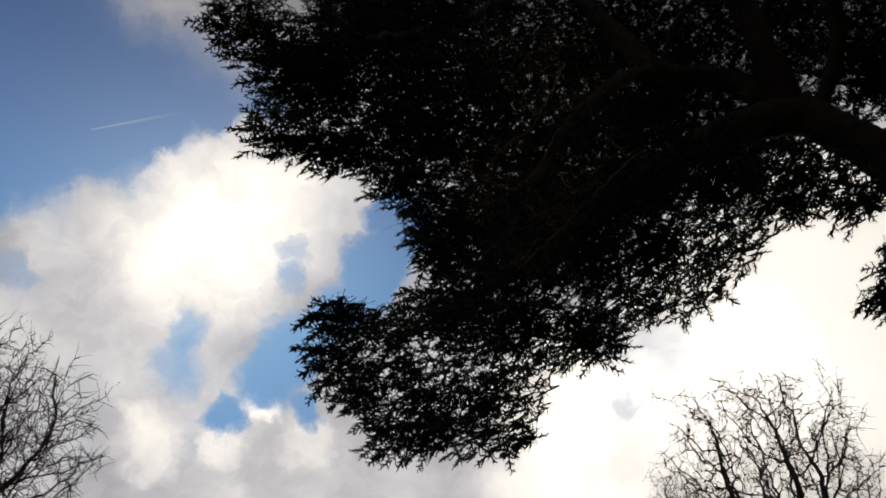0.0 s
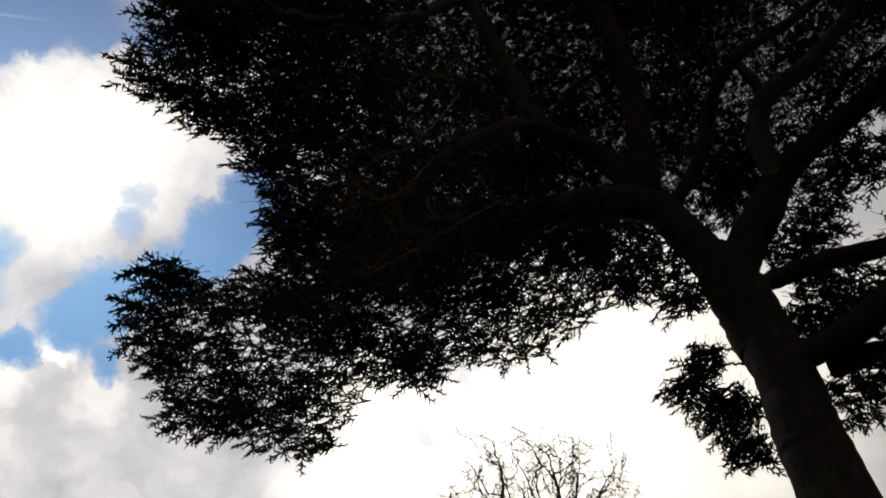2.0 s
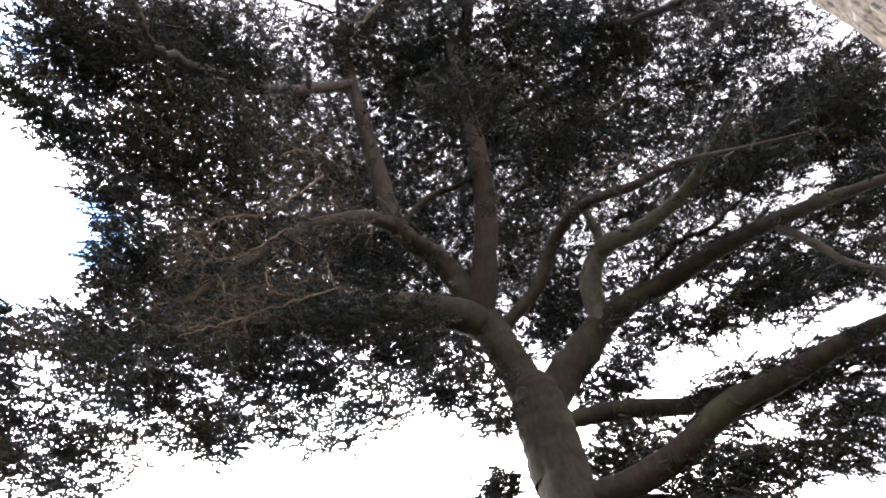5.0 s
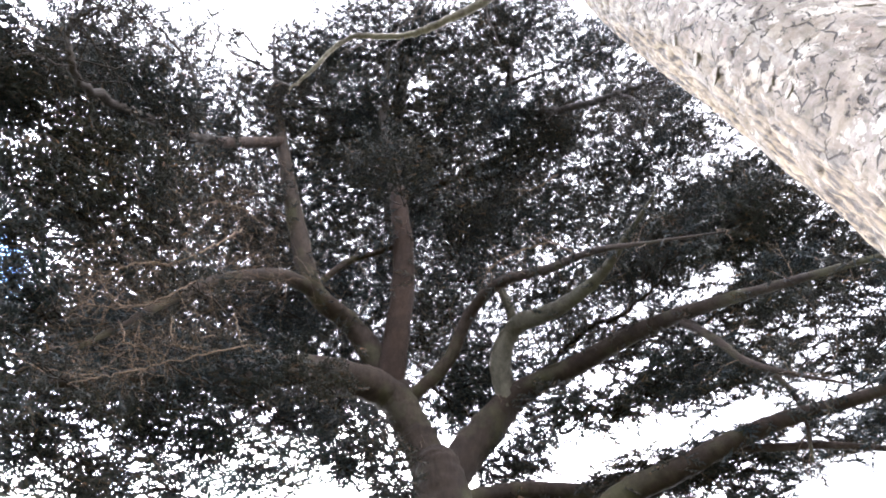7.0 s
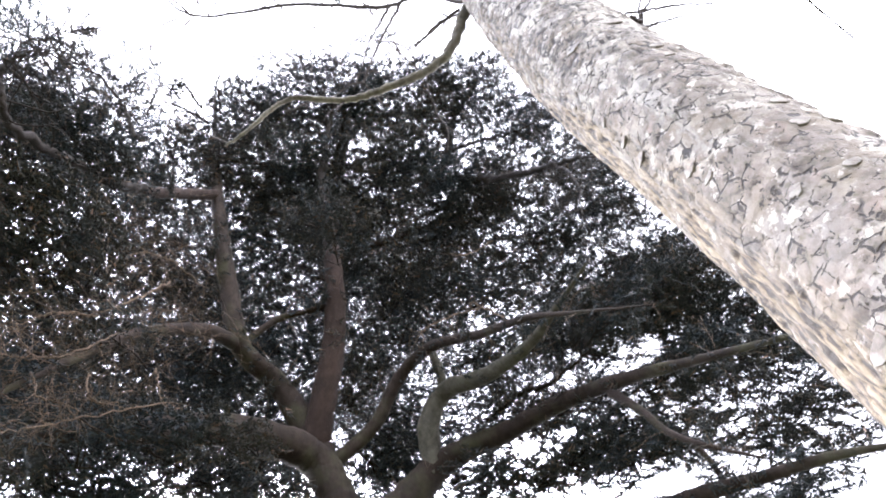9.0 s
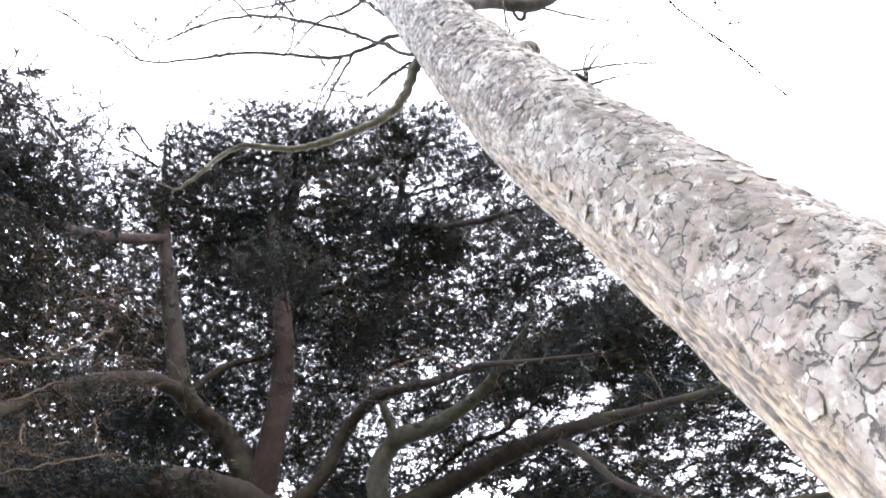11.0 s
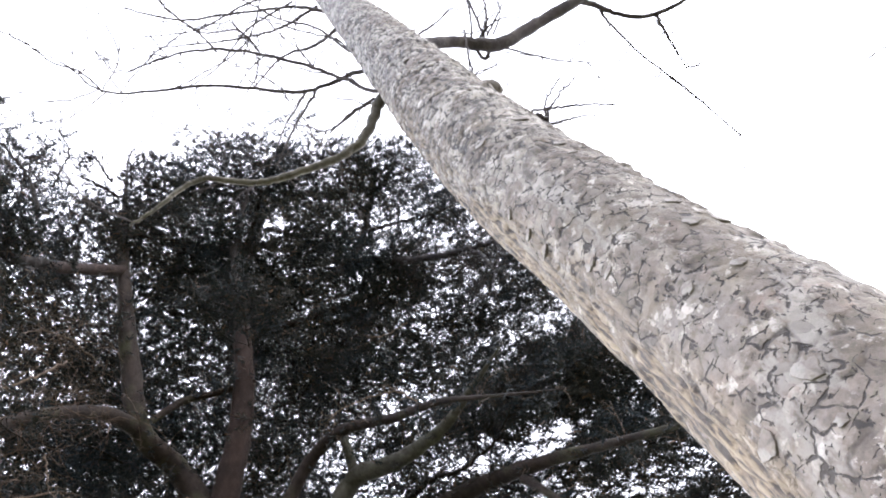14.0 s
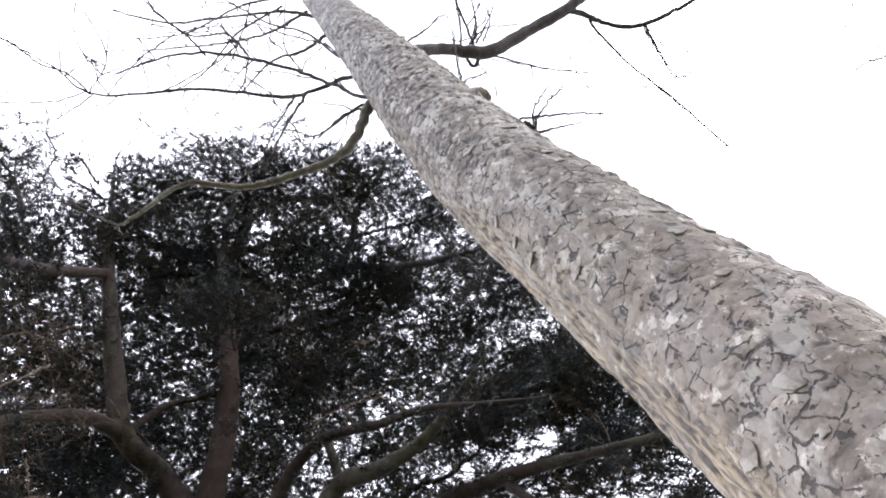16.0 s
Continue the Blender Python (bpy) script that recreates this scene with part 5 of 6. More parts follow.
    rip.data.foreach_set("value", (0.9 * torn).ravel())
    aloft = ob.data.attributes.new("aloft", "FLOAT", "POINT")
    aloft.data.foreach_set("value", np.clip((Z - 2.9) / 1.1, 0, 1).ravel())
    deep = ob.data.attributes.new("depth", "FLOAT", "POINT")
    deep.data.foreach_set("value", depth.ravel())
    return ob


near_bark = near_trunk()


def flake_mesh(rng):
    """A loose bark flake with a ragged outline, bowed to the trunk and lifted along its lower edge."""
    n, r0 = 13, 0.185
    w, h = rng.uniform(0.012, 0.023), rng.uniform(0.010, 0.02)
    lift, tilt = rng.uniform(0.0008, 0.0028), rng.uniform(-0.8, 0.8)
    rim = [(k * 2 * math.pi / n + rng.uniform(-0.2, 0.2), rng.uniform(0.65, 1.25)) for k in range(n)]

    def at(s, a, q, out):
        x, z = w * q * s * math.cos(a), h * q * s * math.sin(a)
        curl = lift * max(0.0, -(z / h) + tilt * x / w) ** 1.5
        r = r0 + out + curl
        return (r * math.cos(x / r0) - r0, r * math.sin(x / r0), z)

    verts = [at(0, 0, 1, 0.001)]
    verts += [at(0.9, a, q, 0.001) for a, q in rim] + [at(1.0, a, q, 0.0006) for a, q in rim] + [at(0.97, a, q, -0.004) for a, q in rim]
    faces = []
    for k in range(n):
        j = (k + 1) % n
        faces.append((0, 1 + k, 1 + j))
        for ring in (0, 1):
            o = 1 + ring * n
            faces.append((o + k, o + n + k, o + n + j, o + j))
    me = bpy.data.meshes.new("bark_flake")
    me.from_pydata(verts, [], faces)
    me.materials.append(FLAKES)
    me.polygons.foreach_set("use_smooth", [True] * len(me.polygons))
    me.update()
    return me


def loose_flakes(trunk, count):
    rng = near_rng
    meshes = [flake_mesh(rng) for _ in range(14)]
    for k in range(count):
        z = 2.15 + 2.9 * rng.uniform() ** 1.4
        # most of them on the weather side, towards the path
        a = math.pi + rng.normal(0, 1.0)
        x, y, r = trunk_at(z)
        ob = new("bark_flake", meshes[rng.integers(14)])
        ob.parent = trunk
        ob.matrix_basis = Matrix.LocRotScale((x + r * math.cos(a), y + r * math.sin(a), z), Euler((rng.normal(0, 0.35), 0, a), "XYZ"), (1, *(2 * [rng.uniform(0.75, 1.35)])))


loose_flakes(near_bark, 40)


def branch(name, pts, twigs=1.0):
    """A limb of the near tree with its own crooked side twigs and buds."""
    rng = near_rng
    line = curve_points(local(pts, near), 8)
    wob = rng.normal(0, 0.0025, (len(line), 3))
    line[1:-1, :3] += wob[1:-1]
    mossy, twigs = name == "mossy_branch", 0.35 if name == "sparse_branch" else twigs
    ob = bars("branch", [line], 8, LIMB_BARK if mossy else FLAKES if name == "stub" else TWIG_BARK, near, "green-grey mossy limb" if mossy else "", 0.05, rng)
    if name in ("stub", "knob", "bare_twig"):
        return
    tagged(bars("twig_spray", side_twigs(rng, line, (1.5 if mossy else 5) * twigs, (0.12, 0.45), 0.004), 4, TWIG_BARK, ob), kind="stuff")


branch('sparse_branch', [(3.74, -3.12, 6.63, 0.009), (3.69, -2.83, 6.70, 0.008), (3.66, -2.71, 6.78, 0.006), (3.68, -2.58, 6.83, 0.004)])
branch('sparse_branch', [(3.27, -3.06, 6.98, 0.006), (3.40, -2.89, 6.99, 0.005), (3.48, -2.79, 7.00, 0.003)])
branch('mossy_branch', [(0.86, 0.00, 5.04, 0.029), (0.83, 0.11, 5.00, 0.024), (0.85, 0.22, 4.87, 0.021), (0.83, 0.35, 4.78, 0.018), (0.72, 0.54, 4.70, 0.016), (0.62, 0.68, 4.69, 0.013), (0.47, 0.80, 4.69, 0.011), (0.41, 0.96, 4.56, 0.008), (0.38, 1.06, 4.53, 0.004)])
branch('branch', [(0.86, 0.00, 5.04, 0.011), (0.80, 0.10, 5.09, 0.009), (0.71, 0.16, 5.27, 0.009), (0.52, 0.28, 5.46, 0.008), (0.32, 0.44, 5.63, 0.008), (0.15, 0.65, 5.77, 0.006), (0.03, 0.93, 5.88, 0.004)])
branch('branch', [(0.84, -0.01, 5.48, 0.010), (0.79, 0.14, 5.65, 0.012), (0.74, 0.26, 5.65, 0.010), (0.66, 0.41, 5.73, 0.010), (0.36, 0.70, 5.89, 0.008), (0.04, 1.11, 6.07, 0.006), (-0.19, 1.18, 6.21, 0.004), (-0.49, 1.28, 6.33, 0.003)])
branch('sparse_branch', [(0.85, -0.18, 5.30, 0.031), (1.01, -0.33, 5.54, 0.031), (1.21, -0.50, 5.63, 0.035), (1.34, -0.75, 5.81, 0.034), (1.46, -1.06, 5.96, 0.032), (1.54, -1.31, 6.13, 0.026)])
branch('sparse_branch', [(1.45, -1.03, 5.95, 0.019), (1.55, -1.09, 5.99, 0.018), (1.70, -1.17, 6.02, 0.014), (1.85, -1.31, 6.01, 0.014), (1.97, -1.57, 6.06, 0.012), (2.05, -1.82, 6.11, 0.010)])
branch('sparse_branch', [(1.59, -1.11, 6.00, 0.010), (1.71, -1.10, 6.00, 0.008), (1.98, -1.12, 5.92, 0.006), (2.30, -1.18, 5.83, 0.005), (2.72, -1.22, 5.67, 0.003)])
branch('sparse_branch', [(1.87, -1.34, 6.00, 0.009), (2.06, -1.29, 5.93, 0.005), (2.20, -1.27, 5.86, 0.003)])
branch('sparse_branch', [(1.24, -0.51, 5.62, 0.006), (1.48, -0.67, 5.60, 0.004), (1.69, -0.85, 5.57, 0.003)])
branch('branch', [(0.71, 0.30, 5.60, 0.008), (0.74, 0.50, 5.50, 0.006), (0.80, 0.69, 5.45, 0.004)])
branch('branch', [(0.73, 0.01, 7.59, 0.015), (0.56, 0.16, 7.76, 0.012), (0.32, 0.49, 7.92, 0.009), (0.07, 0.83, 8.06, 0.008), (-0.26, 1.07, 8.18, 0.006)])
branch('branch', [(0.42, 0.39, 5.88, 0.006), (0.28, 0.40, 5.97, 0.006), (0.15, 0.56, 6.12, 0.005), (-0.12, 0.61, 6.28, 0.004)])
branch('branch', [(0.76, 0.03, 6.86, 0.013), (0.75, 0.21, 6.94, 0.011), (0.66, 0.42, 7.02, 0.008), (0.67, 0.69, 7.07, 0.005)])
branch('branch', [(0.01, 1.09, 5.94, 0.004), (-0.05, 0.92, 6.06, 0.004), (-0.27, 0.84, 6.15, 0.003)])
branch('sparse_branch', [(1.19, -0.46, 5.64, 0.008), (1.07, -0.54, 5.83, 0.007), (0.94, -0.63, 6.02, 0.004)])
branch('branch', [(0.85, 0.12, 5.18, 0.007), (0.82, 0.24, 5.18, 0.006), (0.81, 0.38, 5.17, 0.004)])
branch('stub', [(0.91, -0.13, 4.43, 0.031), (0.92, -0.18, 4.42, 0.033), (0.94, -0.23, 4.41, 0.031), (0.96, -0.24, 4.41, 0.025), (0.97, -0.25, 4.40, 0.014)])
branch('bare_twig', [(1.10, -0.42, 5.63, 0.006), (1.05, -0.48, 5.69, 0.005), (1.00, -0.53, 5.75, 0.004), (0.94, -0.58, 5.81, 0.003)])
branch('bare_twig', [(1.13, -0.47, 5.64, 0.007), (1.10, -0.54, 5.67, 0.006), (1.06, -0.59, 5.73, 0.005), (1.00, -0.64, 5.78, 0.003)])
branch('bare_twig', [(1.14, -0.49, 5.63, 0.006), (1.12, -0.58, 5.66, 0.005), (1.11, -0.64, 5.70, 0.004), (1.09, -0.71, 5.75, 0.003)])
branch('bare_twig', [(1.12, -0.46, 5.64, 0.006), (1.12, -0.53, 5.65, 0.005), (1.14, -0.60, 5.66, 0.004), (1.23, -0.72, 5.66, 0.003)])
branch('bare_twig', [(1.16, -0.52, 5.63, 0.005), (1.13, -0.62, 5.70, 0.004), (1.07, -0.67, 5.76, 0.003)])
branch('bare_twig', [(0.83, -0.13, 5.53, 0.006), (0.87, -0.23, 5.56, 0.006), (0.90, -0.35, 5.60, 0.004), (0.92, -0.46, 5.64, 0.003), (0.98, -0.44, 5.63, 0.002)])
branch('bare_twig', [(0.90, -0.21, 4.45, 0.005), (0.88, -0.23, 4.51, 0.004), (0.85, -0.27, 4.61, 0.004), (0.81, -0.33, 4.73, 0.003), (0.79, -0.36, 4.78, 0.002)])
branch('bare_twig', [(0.90, -0.21, 4.47, 0.004), (0.90, -0.24, 4.52, 0.003), (0.93, -0.28, 4.56, 0.003), (0.96, -0.32, 4.60, 0.002)])
branch('knob', [(0.94, -0.16, 3.99, 0.016), (0.95, -0.21, 3.98, 0.014), (0.96, -0.23, 3.98, 0.009)])
branch('knob', [(0.95, -0.19, 3.77, 0.012), (0.95, -0.22, 3.77, 0.012), (0.96, -0.24, 3.76, 0.007)])
branch('bare_twig', [(0.94, -0.18, 3.99, 0.005), (0.96, -0.25, 3.99, 0.004), (1.02, -0.32, 4.00, 0.004), (1.09, -0.40, 4.01, 0.003), (1.15, -0.45, 4.03, 0.003), (1.18, -0.47, 4.03, 0.001)])
branch('bare_twig', [(0.93, -0.21, 3.90, 0.009), (0.95, -0.24, 3.91, 0.008), (0.98, -0.25, 3.91, 0.006), (0.97, -0.26, 3.93, 0.004), (0.95, -0.29, 3.96, 0.003), (0.95, -0.33, 3.99, 0.003), (0.95, -0.38, 4.02, 0.002)])
branch('bare_twig', [(0.93, -0.21, 3.91, 0.005), (0.98, -0.25, 3.92, 0.004), (0.97, -0.28, 3.94, 0.004), (0.97, -0.34, 3.97, 0.003), (0.97, -0.37, 3.98, 0.003), (0.98, -0.41, 4.00, 0.002), (0.98, -0.44, 4.02, 0.001)])
branch('bare_twig', [(0.93, -0.20, 3.90, 0.007), (0.99, -0.25, 3.90, 0.005), (1.02, -0.28, 3.92, 0.004), (1.05, -0.32, 3.94, 0.003), (1.09, -0.37, 3.96, 0.002), (1.11, -0.38, 3.97, 0.001)])
branch('branch', [(0.71, 0.03, 8.02, 0.013), (0.62, 0.38, 8.11, 0.010), (0.41, 0.73, 8.20, 0.008), (0.07, 1.16, 8.25, 0.005)])
branch('branch', [(0.65, 0.16, 9.14, 0.011), (0.54, 0.62, 9.12, 0.009), (0.57, 1.08, 9.07, 0.007), (0.46, 1.46, 9.01, 0.004)])
branch('branch', [(0.80, 0.07, 6.20, 0.009), (0.62, 0.12, 6.53, 0.007), (0.44, 0.25, 6.74, 0.006), (0.13, 0.36, 6.95, 0.005)])
branch('branch', [(0.67, -0.05, 8.68, 0.014), (0.39, 0.39, 8.79, 0.010), (0.23, 0.90, 8.85, 0.007), (-0.05, 1.27, 8.90, 0.005)])
branch('branch', [(0.43, 0.40, 5.96, 0.005), (0.51, 0.53, 5.94, 0.004), (0.52, 0.71, 5.91, 0.003), (0.46, 0.89, 5.88, 0.002)])
branch('branch', [(0.11, 0.62, 6.25, 0.005), (0.07, 0.87, 6.21, 0.004), (0.08, 1.10, 6.16, 0.003)])
branch('bare_twig', [(2.36, -1.30, 6.51, 0.004), (2.58, -1.32, 6.39, 0.004), (2.74, -1.34, 6.30, 0.003), (2.86, -1.35, 6.22, 0.003), (3.03, -1.37, 6.11, 0.003)])
branch('bare_twig', [(2.14, -1.49, 6.56, 0.004), (2.31, -1.45, 6.49, 0.004), (2.47, -1.43, 6.42, 0.003), (2.51, -1.55, 6.36, 0.002)])
branch('bare_twig', [(1.45, -0.57, 6.25, 0.004), (1.65, -0.73, 6.21, 0.003), (1.90, -0.93, 6.13, 0.003)])
branch('bare_twig', [(3.51, -2.78, 6.31, 0.005), (3.48, -2.67, 6.40, 0.004), (3.46, -2.55, 6.48, 0.003), (3.47, -2.46, 6.52, 0.002)])
branch('bare_twig', [(3.46, -2.62, 6.44, 0.004), (3.37, -2.63, 6.50, 0.003), (3.24, -2.64, 6.58, 0.002)])
branch('bare_twig', [(3.49, -3.05, 6.58, 0.004), (3.45, -2.88, 6.70, 0.003), (3.41, -2.70, 6.83, 0.003), (3.41, -2.56, 6.90, 0.002)])
branch('bare_twig', [(0.02, 1.21, 6.38, 0.0055), (-0.13, 1.21, 6.41, 0.0051), (-0.27, 1.27, 6.42, 0.0047), (-0.42, 1.29, 6.44, 0.0043), (-0.58, 1.34, 6.45, 0.0039), (-0.71, 1.39, 6.45, 0.0035)])
branch('bare_twig', [(-0.01, 1.22, 6.38, 0.0045), (-0.08, 1.36, 6.37, 0.0041), (-0.17, 1.46, 6.37, 0.0037), (-0.28, 1.57, 6.36, 0.0034), (-0.37, 1.67, 6.35, 0.0030)])
branch('bare_twig', [(0.03, 1.20, 6.38, 0.0045), (0.00, 1.38, 6.37, 0.0038), (-0.05, 1.50, 6.38, 0.0032), (-0.11, 1.57, 6.40, 0.0025)])
branch('bare_twig', [(0.09, 1.14, 6.39, 0.0045), (0.01, 1.14, 6.44, 0.0043), (-0.07, 1.10, 6.49, 0.0042), (-0.14, 1.10, 6.54, 0.0040), (-0.24, 1.07, 6.59, 0.0038), (-0.33, 0.98, 6.65, 0.0037), (-0.40, 0.88, 6.71, 0.0035)])
branch('bare_twig', [(0.16, 0.77, 6.38, 0.0050), (0.12, 0.87, 6.44, 0.0043), (0.08, 0.96, 6.49, 0.0037), (0.04, 1.05, 6.54, 0.0030)])
branch('bare_twig', [(0.31, 0.61, 6.40, 0.0065), (0.20, 0.61, 6.47, 0.0061), (0.13, 0.62, 6.53, 0.0057), (-0.02, 0.65, 6.59, 0.0054), (-0.12, 0.64, 6.66, 0.0050)])
branch('bare_twig', [(0.13, 0.63, 6.56, 0.0040), (0.21, 0.52, 6.63, 0.0037), (0.33, 0.40, 6.71, 0.0033), (0.39, 0.32, 6.77, 0.0030)])
branch('bare_twig', [(0.13, 0.62, 6.56, 0.0040), (0.01, 0.71, 6.62, 0.0037), (-0.17, 0.84, 6.66, 0.0033), (-0.21, 0.92, 6.71, 0.0030)])
branch('bare_twig', [(0.42, 0.78, 6.32, 0.0040), (0.42, 0.88, 6.30, 0.0035), (0.43, 0.98, 6.28, 0.0030), (0.47, 1.07, 6.25, 0.0025)])
branch('bare_twig', [(0.27, 0.95, 6.40, 0.0045), (0.33, 0.81, 6.52, 0.0047), (0.40, 0.60, 6.65, 0.0049), (0.40, 0.43, 6.76, 0.0051), (0.32, 0.26, 6.88, 0.0053), (0.26, 0.18, 6.99, 0.0055)])
branch('bare_twig', [(0.77, 0.40, 6.12, 0.0065), (0.79, 0.48, 6.11, 0.0059), (0.81, 0.60, 6.09, 0.0052), (0.85, 0.71, 6.06, 0.0046), (0.91, 0.86, 6.02, 0.0040)])
branch('bare_twig', [(1.01, 0.14, 5.78, 0.0070), (0.98, 0.25, 5.82, 0.0064), (0.97, 0.36, 5.85, 0.0058), (0.95, 0.46, 5.89, 0.0052), (0.88, 0.51, 5.94, 0.0046), (0.80, 0.58, 5.99, 0.0040)])
branch('bare_twig', [(0.95, 0.46, 5.87, 0.0040), (1.02, 0.50, 5.85, 0.0035), (1.08, 0.54, 5.83, 0.0030)])
branch('bare_twig', [(0.95, 0.46, 5.87, 0.0040), (0.98, 0.55, 5.85, 0.0035), (0.96, 0.64, 5.84, 0.0030)])
branch('bare_twig', [(0.45, 0.06, 7.18, 0.0050), (0.54, 0.18, 6.90, 0.0047), (0.61, 0.27, 6.62, 0.0043), (0.74, 0.29, 6.33, 0.0040)])
branch('bare_twig', [(0.37, 0.32, 6.78, 0.0040), (0.54, 0.23, 6.69, 0.0045), (0.64, 0.16, 6.60, 0.0050), (0.75, 0.08, 6.52, 0.0055), (0.86, 0.06, 6.42, 0.0060)])
branch('bare_twig', [(0.41, 0.30, 6.77, 0.0040), (0.53, 0.30, 6.63, 0.0040), (0.64, 0.28, 6.48, 0.0040), (0.73, 0.28, 6.33, 0.0040)])
branch('bare_twig', [(0.37, 0.34, 6.77, 0.0030), (0.47, 0.45, 6.66, 0.0030), (0.59, 0.59, 6.53, 0.0030)])
branch('bare_twig', [(-0.09, 0.62, 6.76, 0.0035), (-0.01, 0.73, 6.75, 0.0033), (0.04, 0.81, 6.73, 0.0030)])
branch('bare_twig', [(0.09, 0.41, 6.88, 0.0040), (0.22, 0.50, 6.82, 0.0035), (0.26, 0.59, 6.76, 0.0030)])
branch('bare_twig', [(0.45, 0.64, 6.54, 0.0040), (0.44, 0.53, 6.65, 0.0040), (0.39, 0.41, 6.77, 0.0040)])
branch('bare_twig', [(0.71, 0.27, 6.24, 0.0040), (0.74, 0.36, 6.17, 0.0035), (0.77, 0.41, 6.12, 0.0030)])
branch('bare_twig', [(0.05, 1.09, 6.58, 0.0030), (-0.14, 1.11, 6.61, 0.0027), (-0.21, 1.18, 6.62, 0.0023), (-0.27, 1.24, 6.64, 0.0020)])
branch('bare_twig', [(0.15, 0.68, 6.65, 0.0035), (0.07, 0.84, 6.68, 0.0027), (-0.06, 0.99, 6.70, 0.0020)])
branch('bare_twig', [(1.05, -0.26, 6.38, 0.0035), (1.06, -0.41, 6.31, 0.0034), (1.07, -0.54, 6.25, 0.0033), (1.15, -0.49, 6.18, 0.0031), (1.19, -0.45, 6.12, 0.0030)])
branch('bare_twig', [(1.12, -0.65, 6.43, 0.0045), (1.21, -0.54, 6.26, 0.0041), (1.28, -0.40, 6.10, 0.0037), (1.33, -0.33, 5.93, 0.0034), (1.33, -0.45, 5.77, 0.0030)])
branch('bare_twig', [(1.32, -0.58, 6.28, 0.0050), (1.28, -0.62, 6.35, 0.0047), (1.30, -0.70, 6.41, 0.0043), (1.28, -0.79, 6.47, 0.0040)])
branch('bare_twig', [(1.35, -0.62, 6.27, 0.0035), (1.36, -0.72, 6.30, 0.0030), (1.44, -0.84, 6.31, 0.0025)])
branch('knob', [(1.28, -0.46, 6.15, 0.0100), (1.36, -0.45, 6.13, 0.0107), (1.36, -0.49, 6.12, 0.0113), (1.33, -0.51, 6.13, 0.0120)])
branch('bare_twig', [(2.11, -1.50, 6.57, 0.0045), (2.21, -1.46, 6.53, 0.0041), (2.33, -1.43, 6.49, 0.0037), (2.42, -1.43, 6.44, 0.0033), (2.47, -1.42, 6.42, 0.0029), (2.51, -1.54, 6.36, 0.0025)])
branch('bare_twig', [(2.74, -1.34, 6.29, 0.0030), (2.85, -1.35, 6.23, 0.0025), (2.99, -1.35, 6.13, 0.0020)])

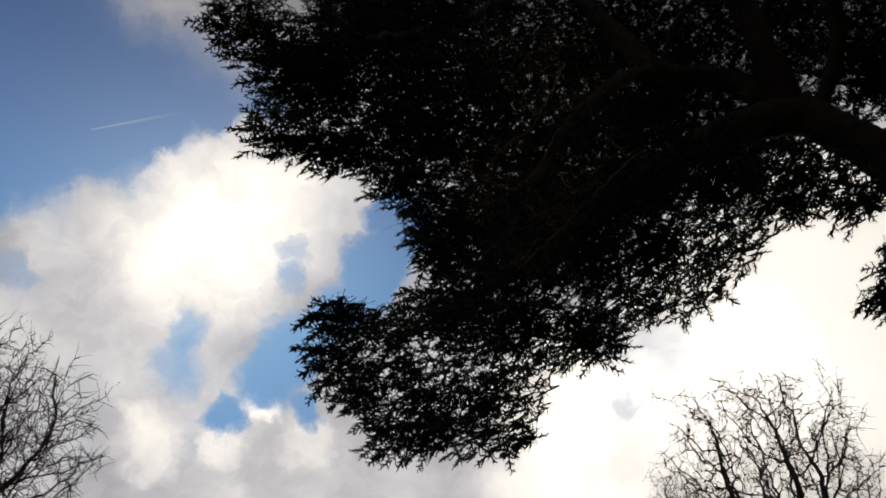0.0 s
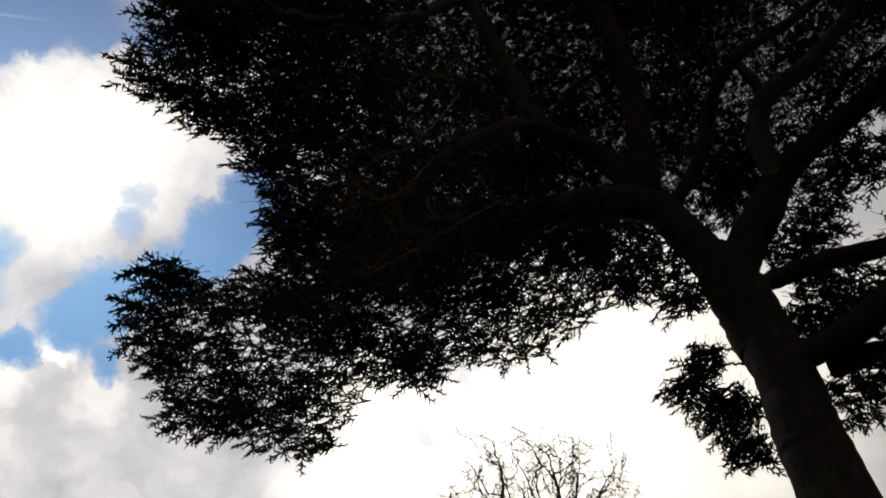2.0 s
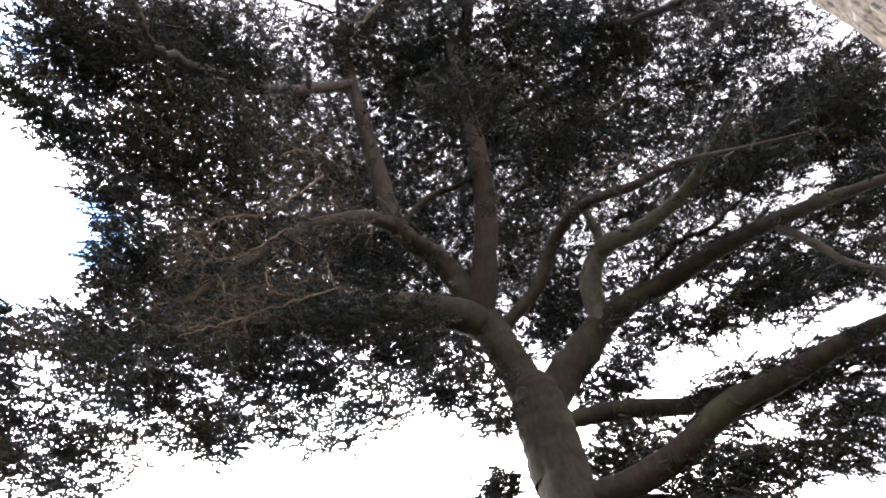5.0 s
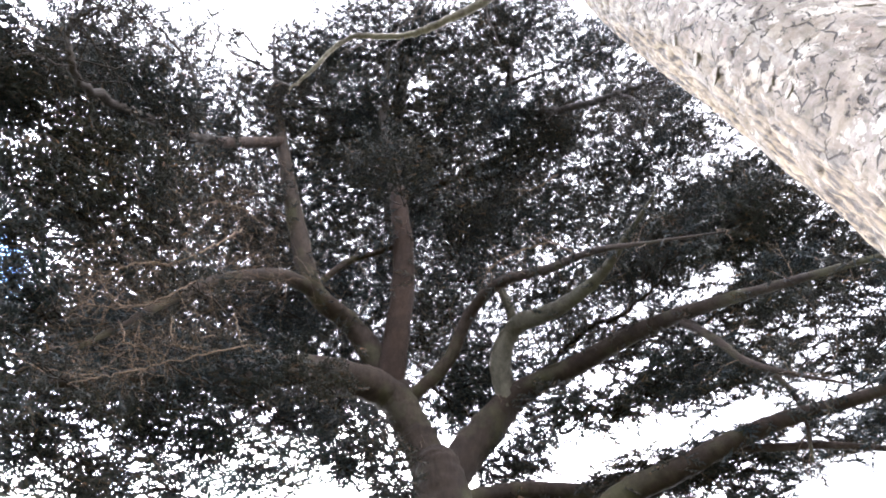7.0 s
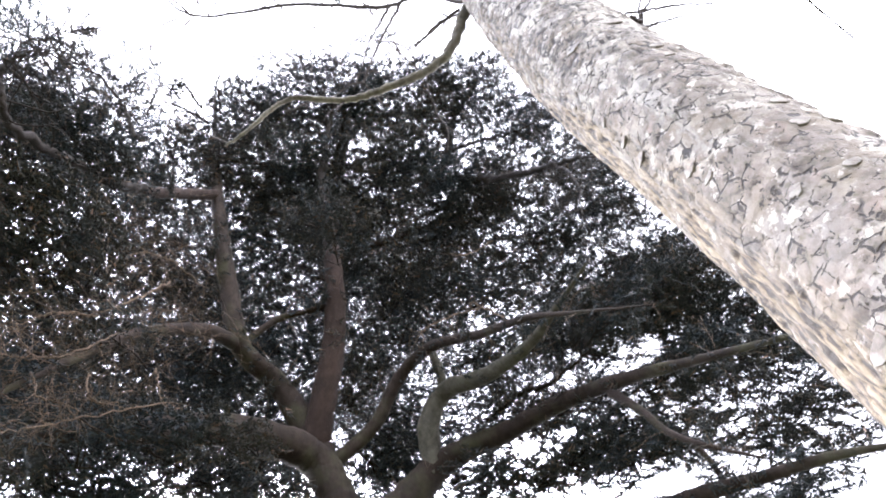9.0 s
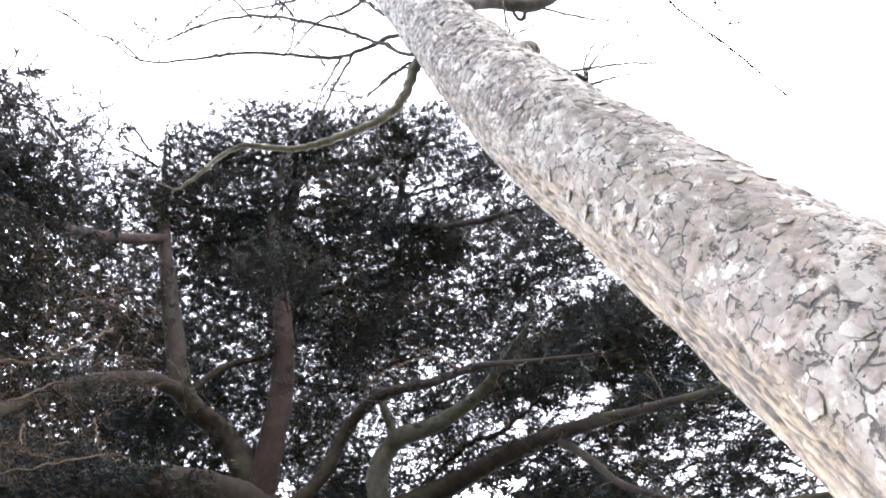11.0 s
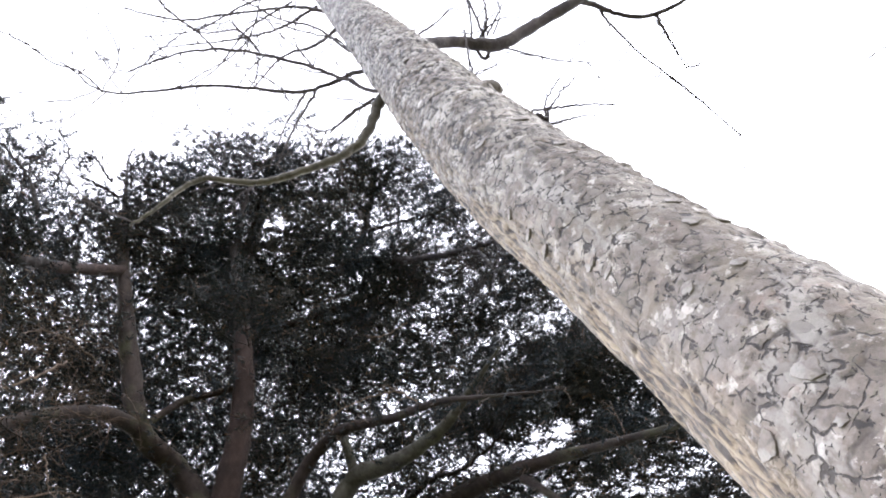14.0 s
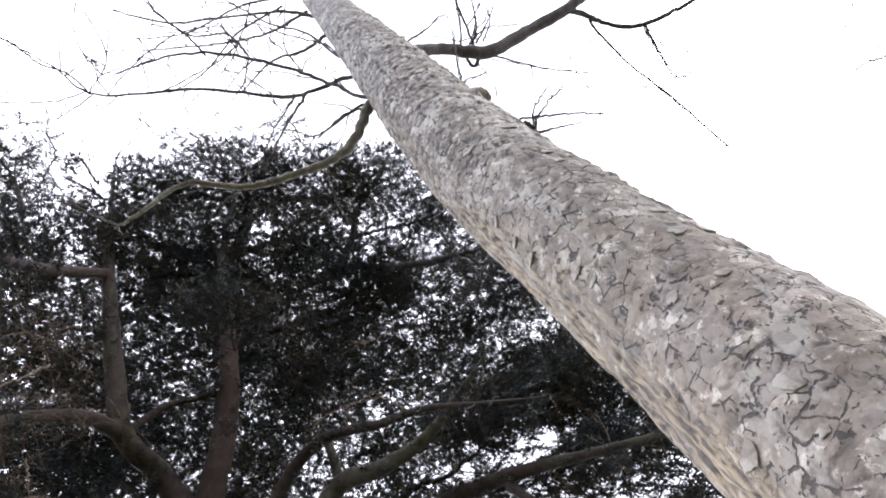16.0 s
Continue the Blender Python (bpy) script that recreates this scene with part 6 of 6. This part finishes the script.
# ---- far bare trees ----
def far_tree(x, y, centre, radii, seed, label, points=2100, low=0.8):
    """A bare broadleaf tree whose limbs grow towards points spread through the crown."""
    rng = np.random.default_rng(seed)
    tree = new("bare_tree")
    tree.location = (x, y, 0)
    tagged(tree, label, "tree")
    goal = rng.normal(0, 1, (points, 3))
    goal /= np.linalg.norm(goal, axis=1)[:, None]
    goal *= rng.uniform(0.02, 1, (points, 1)) ** 0.42
    goal = goal * np.array(radii) * (1 + 0.12 * rng.normal(0, 1, (points, 1))) + np.array(centre)
    fork = centre[2] - radii[2] * low
    step = 0.3
    pos = [np.array([0.0, 0.0, z]) for z in np.arange(0, fork, step)]
    parent = list(range(-1, len(pos) - 1))
    top = len(pos) - 1
    for k in range(4):
        a = k * 1.57 + rng.uniform(-0.4, 0.4)
        pos.append(pos[top] + step * np.array([0.75 * math.cos(a), 0.75 * math.sin(a), 0.65]))
        parent.append(top)
    near_node, gap = np.full(points, top), np.full(points, 1e9)
    fresh = np.arange(top, len(pos))
    alive = np.ones(points, bool)
    for turn in range(110):
        P_ = np.array(pos)
        for f in fresh:
            d = np.linalg.norm(goal - P_[f], axis=1)
            m = d < gap
            near_node[m], gap[m] = f, d[m]
        alive &= gap > 0.36
        if not alive.any():
            break
        pull = {}
        for g in np.nonzero(alive & (gap < 3.2))[0]:
            pull.setdefault(int(near_node[g]), []).append(goal[g])
        fresh = []
        for f, goals in pull.items():
            d = np.array(goals) - P_[f]
            d = (d / np.linalg.norm(d, axis=1)[:, None]).sum(0)
            d = d / (np.linalg.norm(d) + 1e-6) + rng.normal(0, 0.17, 3) + np.array([0, 0, 0.03])
            if parent.count(f) > 2:
                continue
            pos.append(P_[f] + d / np.linalg.norm(d) * step)
            parent.append(f)
            fresh.append(len(pos) - 1)
    P_ = np.array(pos)
    kids = [[] for _ in pos]
    for i, q in enumerate(parent):
        if q >= 0:
            kids[q].append(i)
    load = np.zeros(len(pos))
    for i in range(len(pos) - 1, -1, -1):
        load[i] = max(1.0, sum(load[k] for k in kids[i]))
    thick = 0.0145 * load ** 0.48
    lines, open_ends = [], [(None, 0)]
    while open_ends:
        start, i = open_ends.pop()
        chain = [] if start is None else [start]
        while True:
            chain.append(i)
            if not kids[i]:
                break
            order = sorted(kids[i], key=lambda k: -load[k])
            open_ends += [(i, k) for k in order[1:]]
            i = order[0]
        r = [thick[c] for c in chain]
        if start is not None:
            r[0] = r[1]
        lines.append(np.array([[*P_[c], q] for c, q in zip(chain, r)]))
    fine = []
    for line in lines:
        for k in range(1, len(line)):
            if line[k, 3] < 0.045:
                for q in range(3):
                    d = line[k, :3] - line[k - 1, :3]
                    fine.append(crooked(rng, line[k, :3], d * 0.8 + rng.normal(0, 0.26, 3), rng.uniform(0.2, 0.7), 0.0125, 2, 0.3))
    big = [line for line in lines if line[0, 3] > 0.07]
    bars("trunk", big[:1], 10, FAR_BARK, tree, "", 0.04, rng)
    for line in big[1:]:
        bars("limb", [line], 6, FAR_BARK, tree)
    tagged(bars("twig_spray", [line for line in lines if line[0, 3] <= 0.07] + fine, 3, FAR_BARK, tree), kind="stuff")


far_tree(11.8, 27.7, (0, 0, 18.0), (4.0, 4.0, 4.5), 3, "tall leafless broadleaf tree far across the park", 2200)
far_tree(-14.6, 19.1, (0, 0, 15.9), (3.3, 3.3, 4.0), 8, "leafless broadleaf tree with fine twigs across the park", 2700, 0.6)
far_tree(12.4, 42.3, (0, 0, 25.0), (2.0, 2.0, 3.0), 21, "small leafless tree far off behind a taller one", 900)
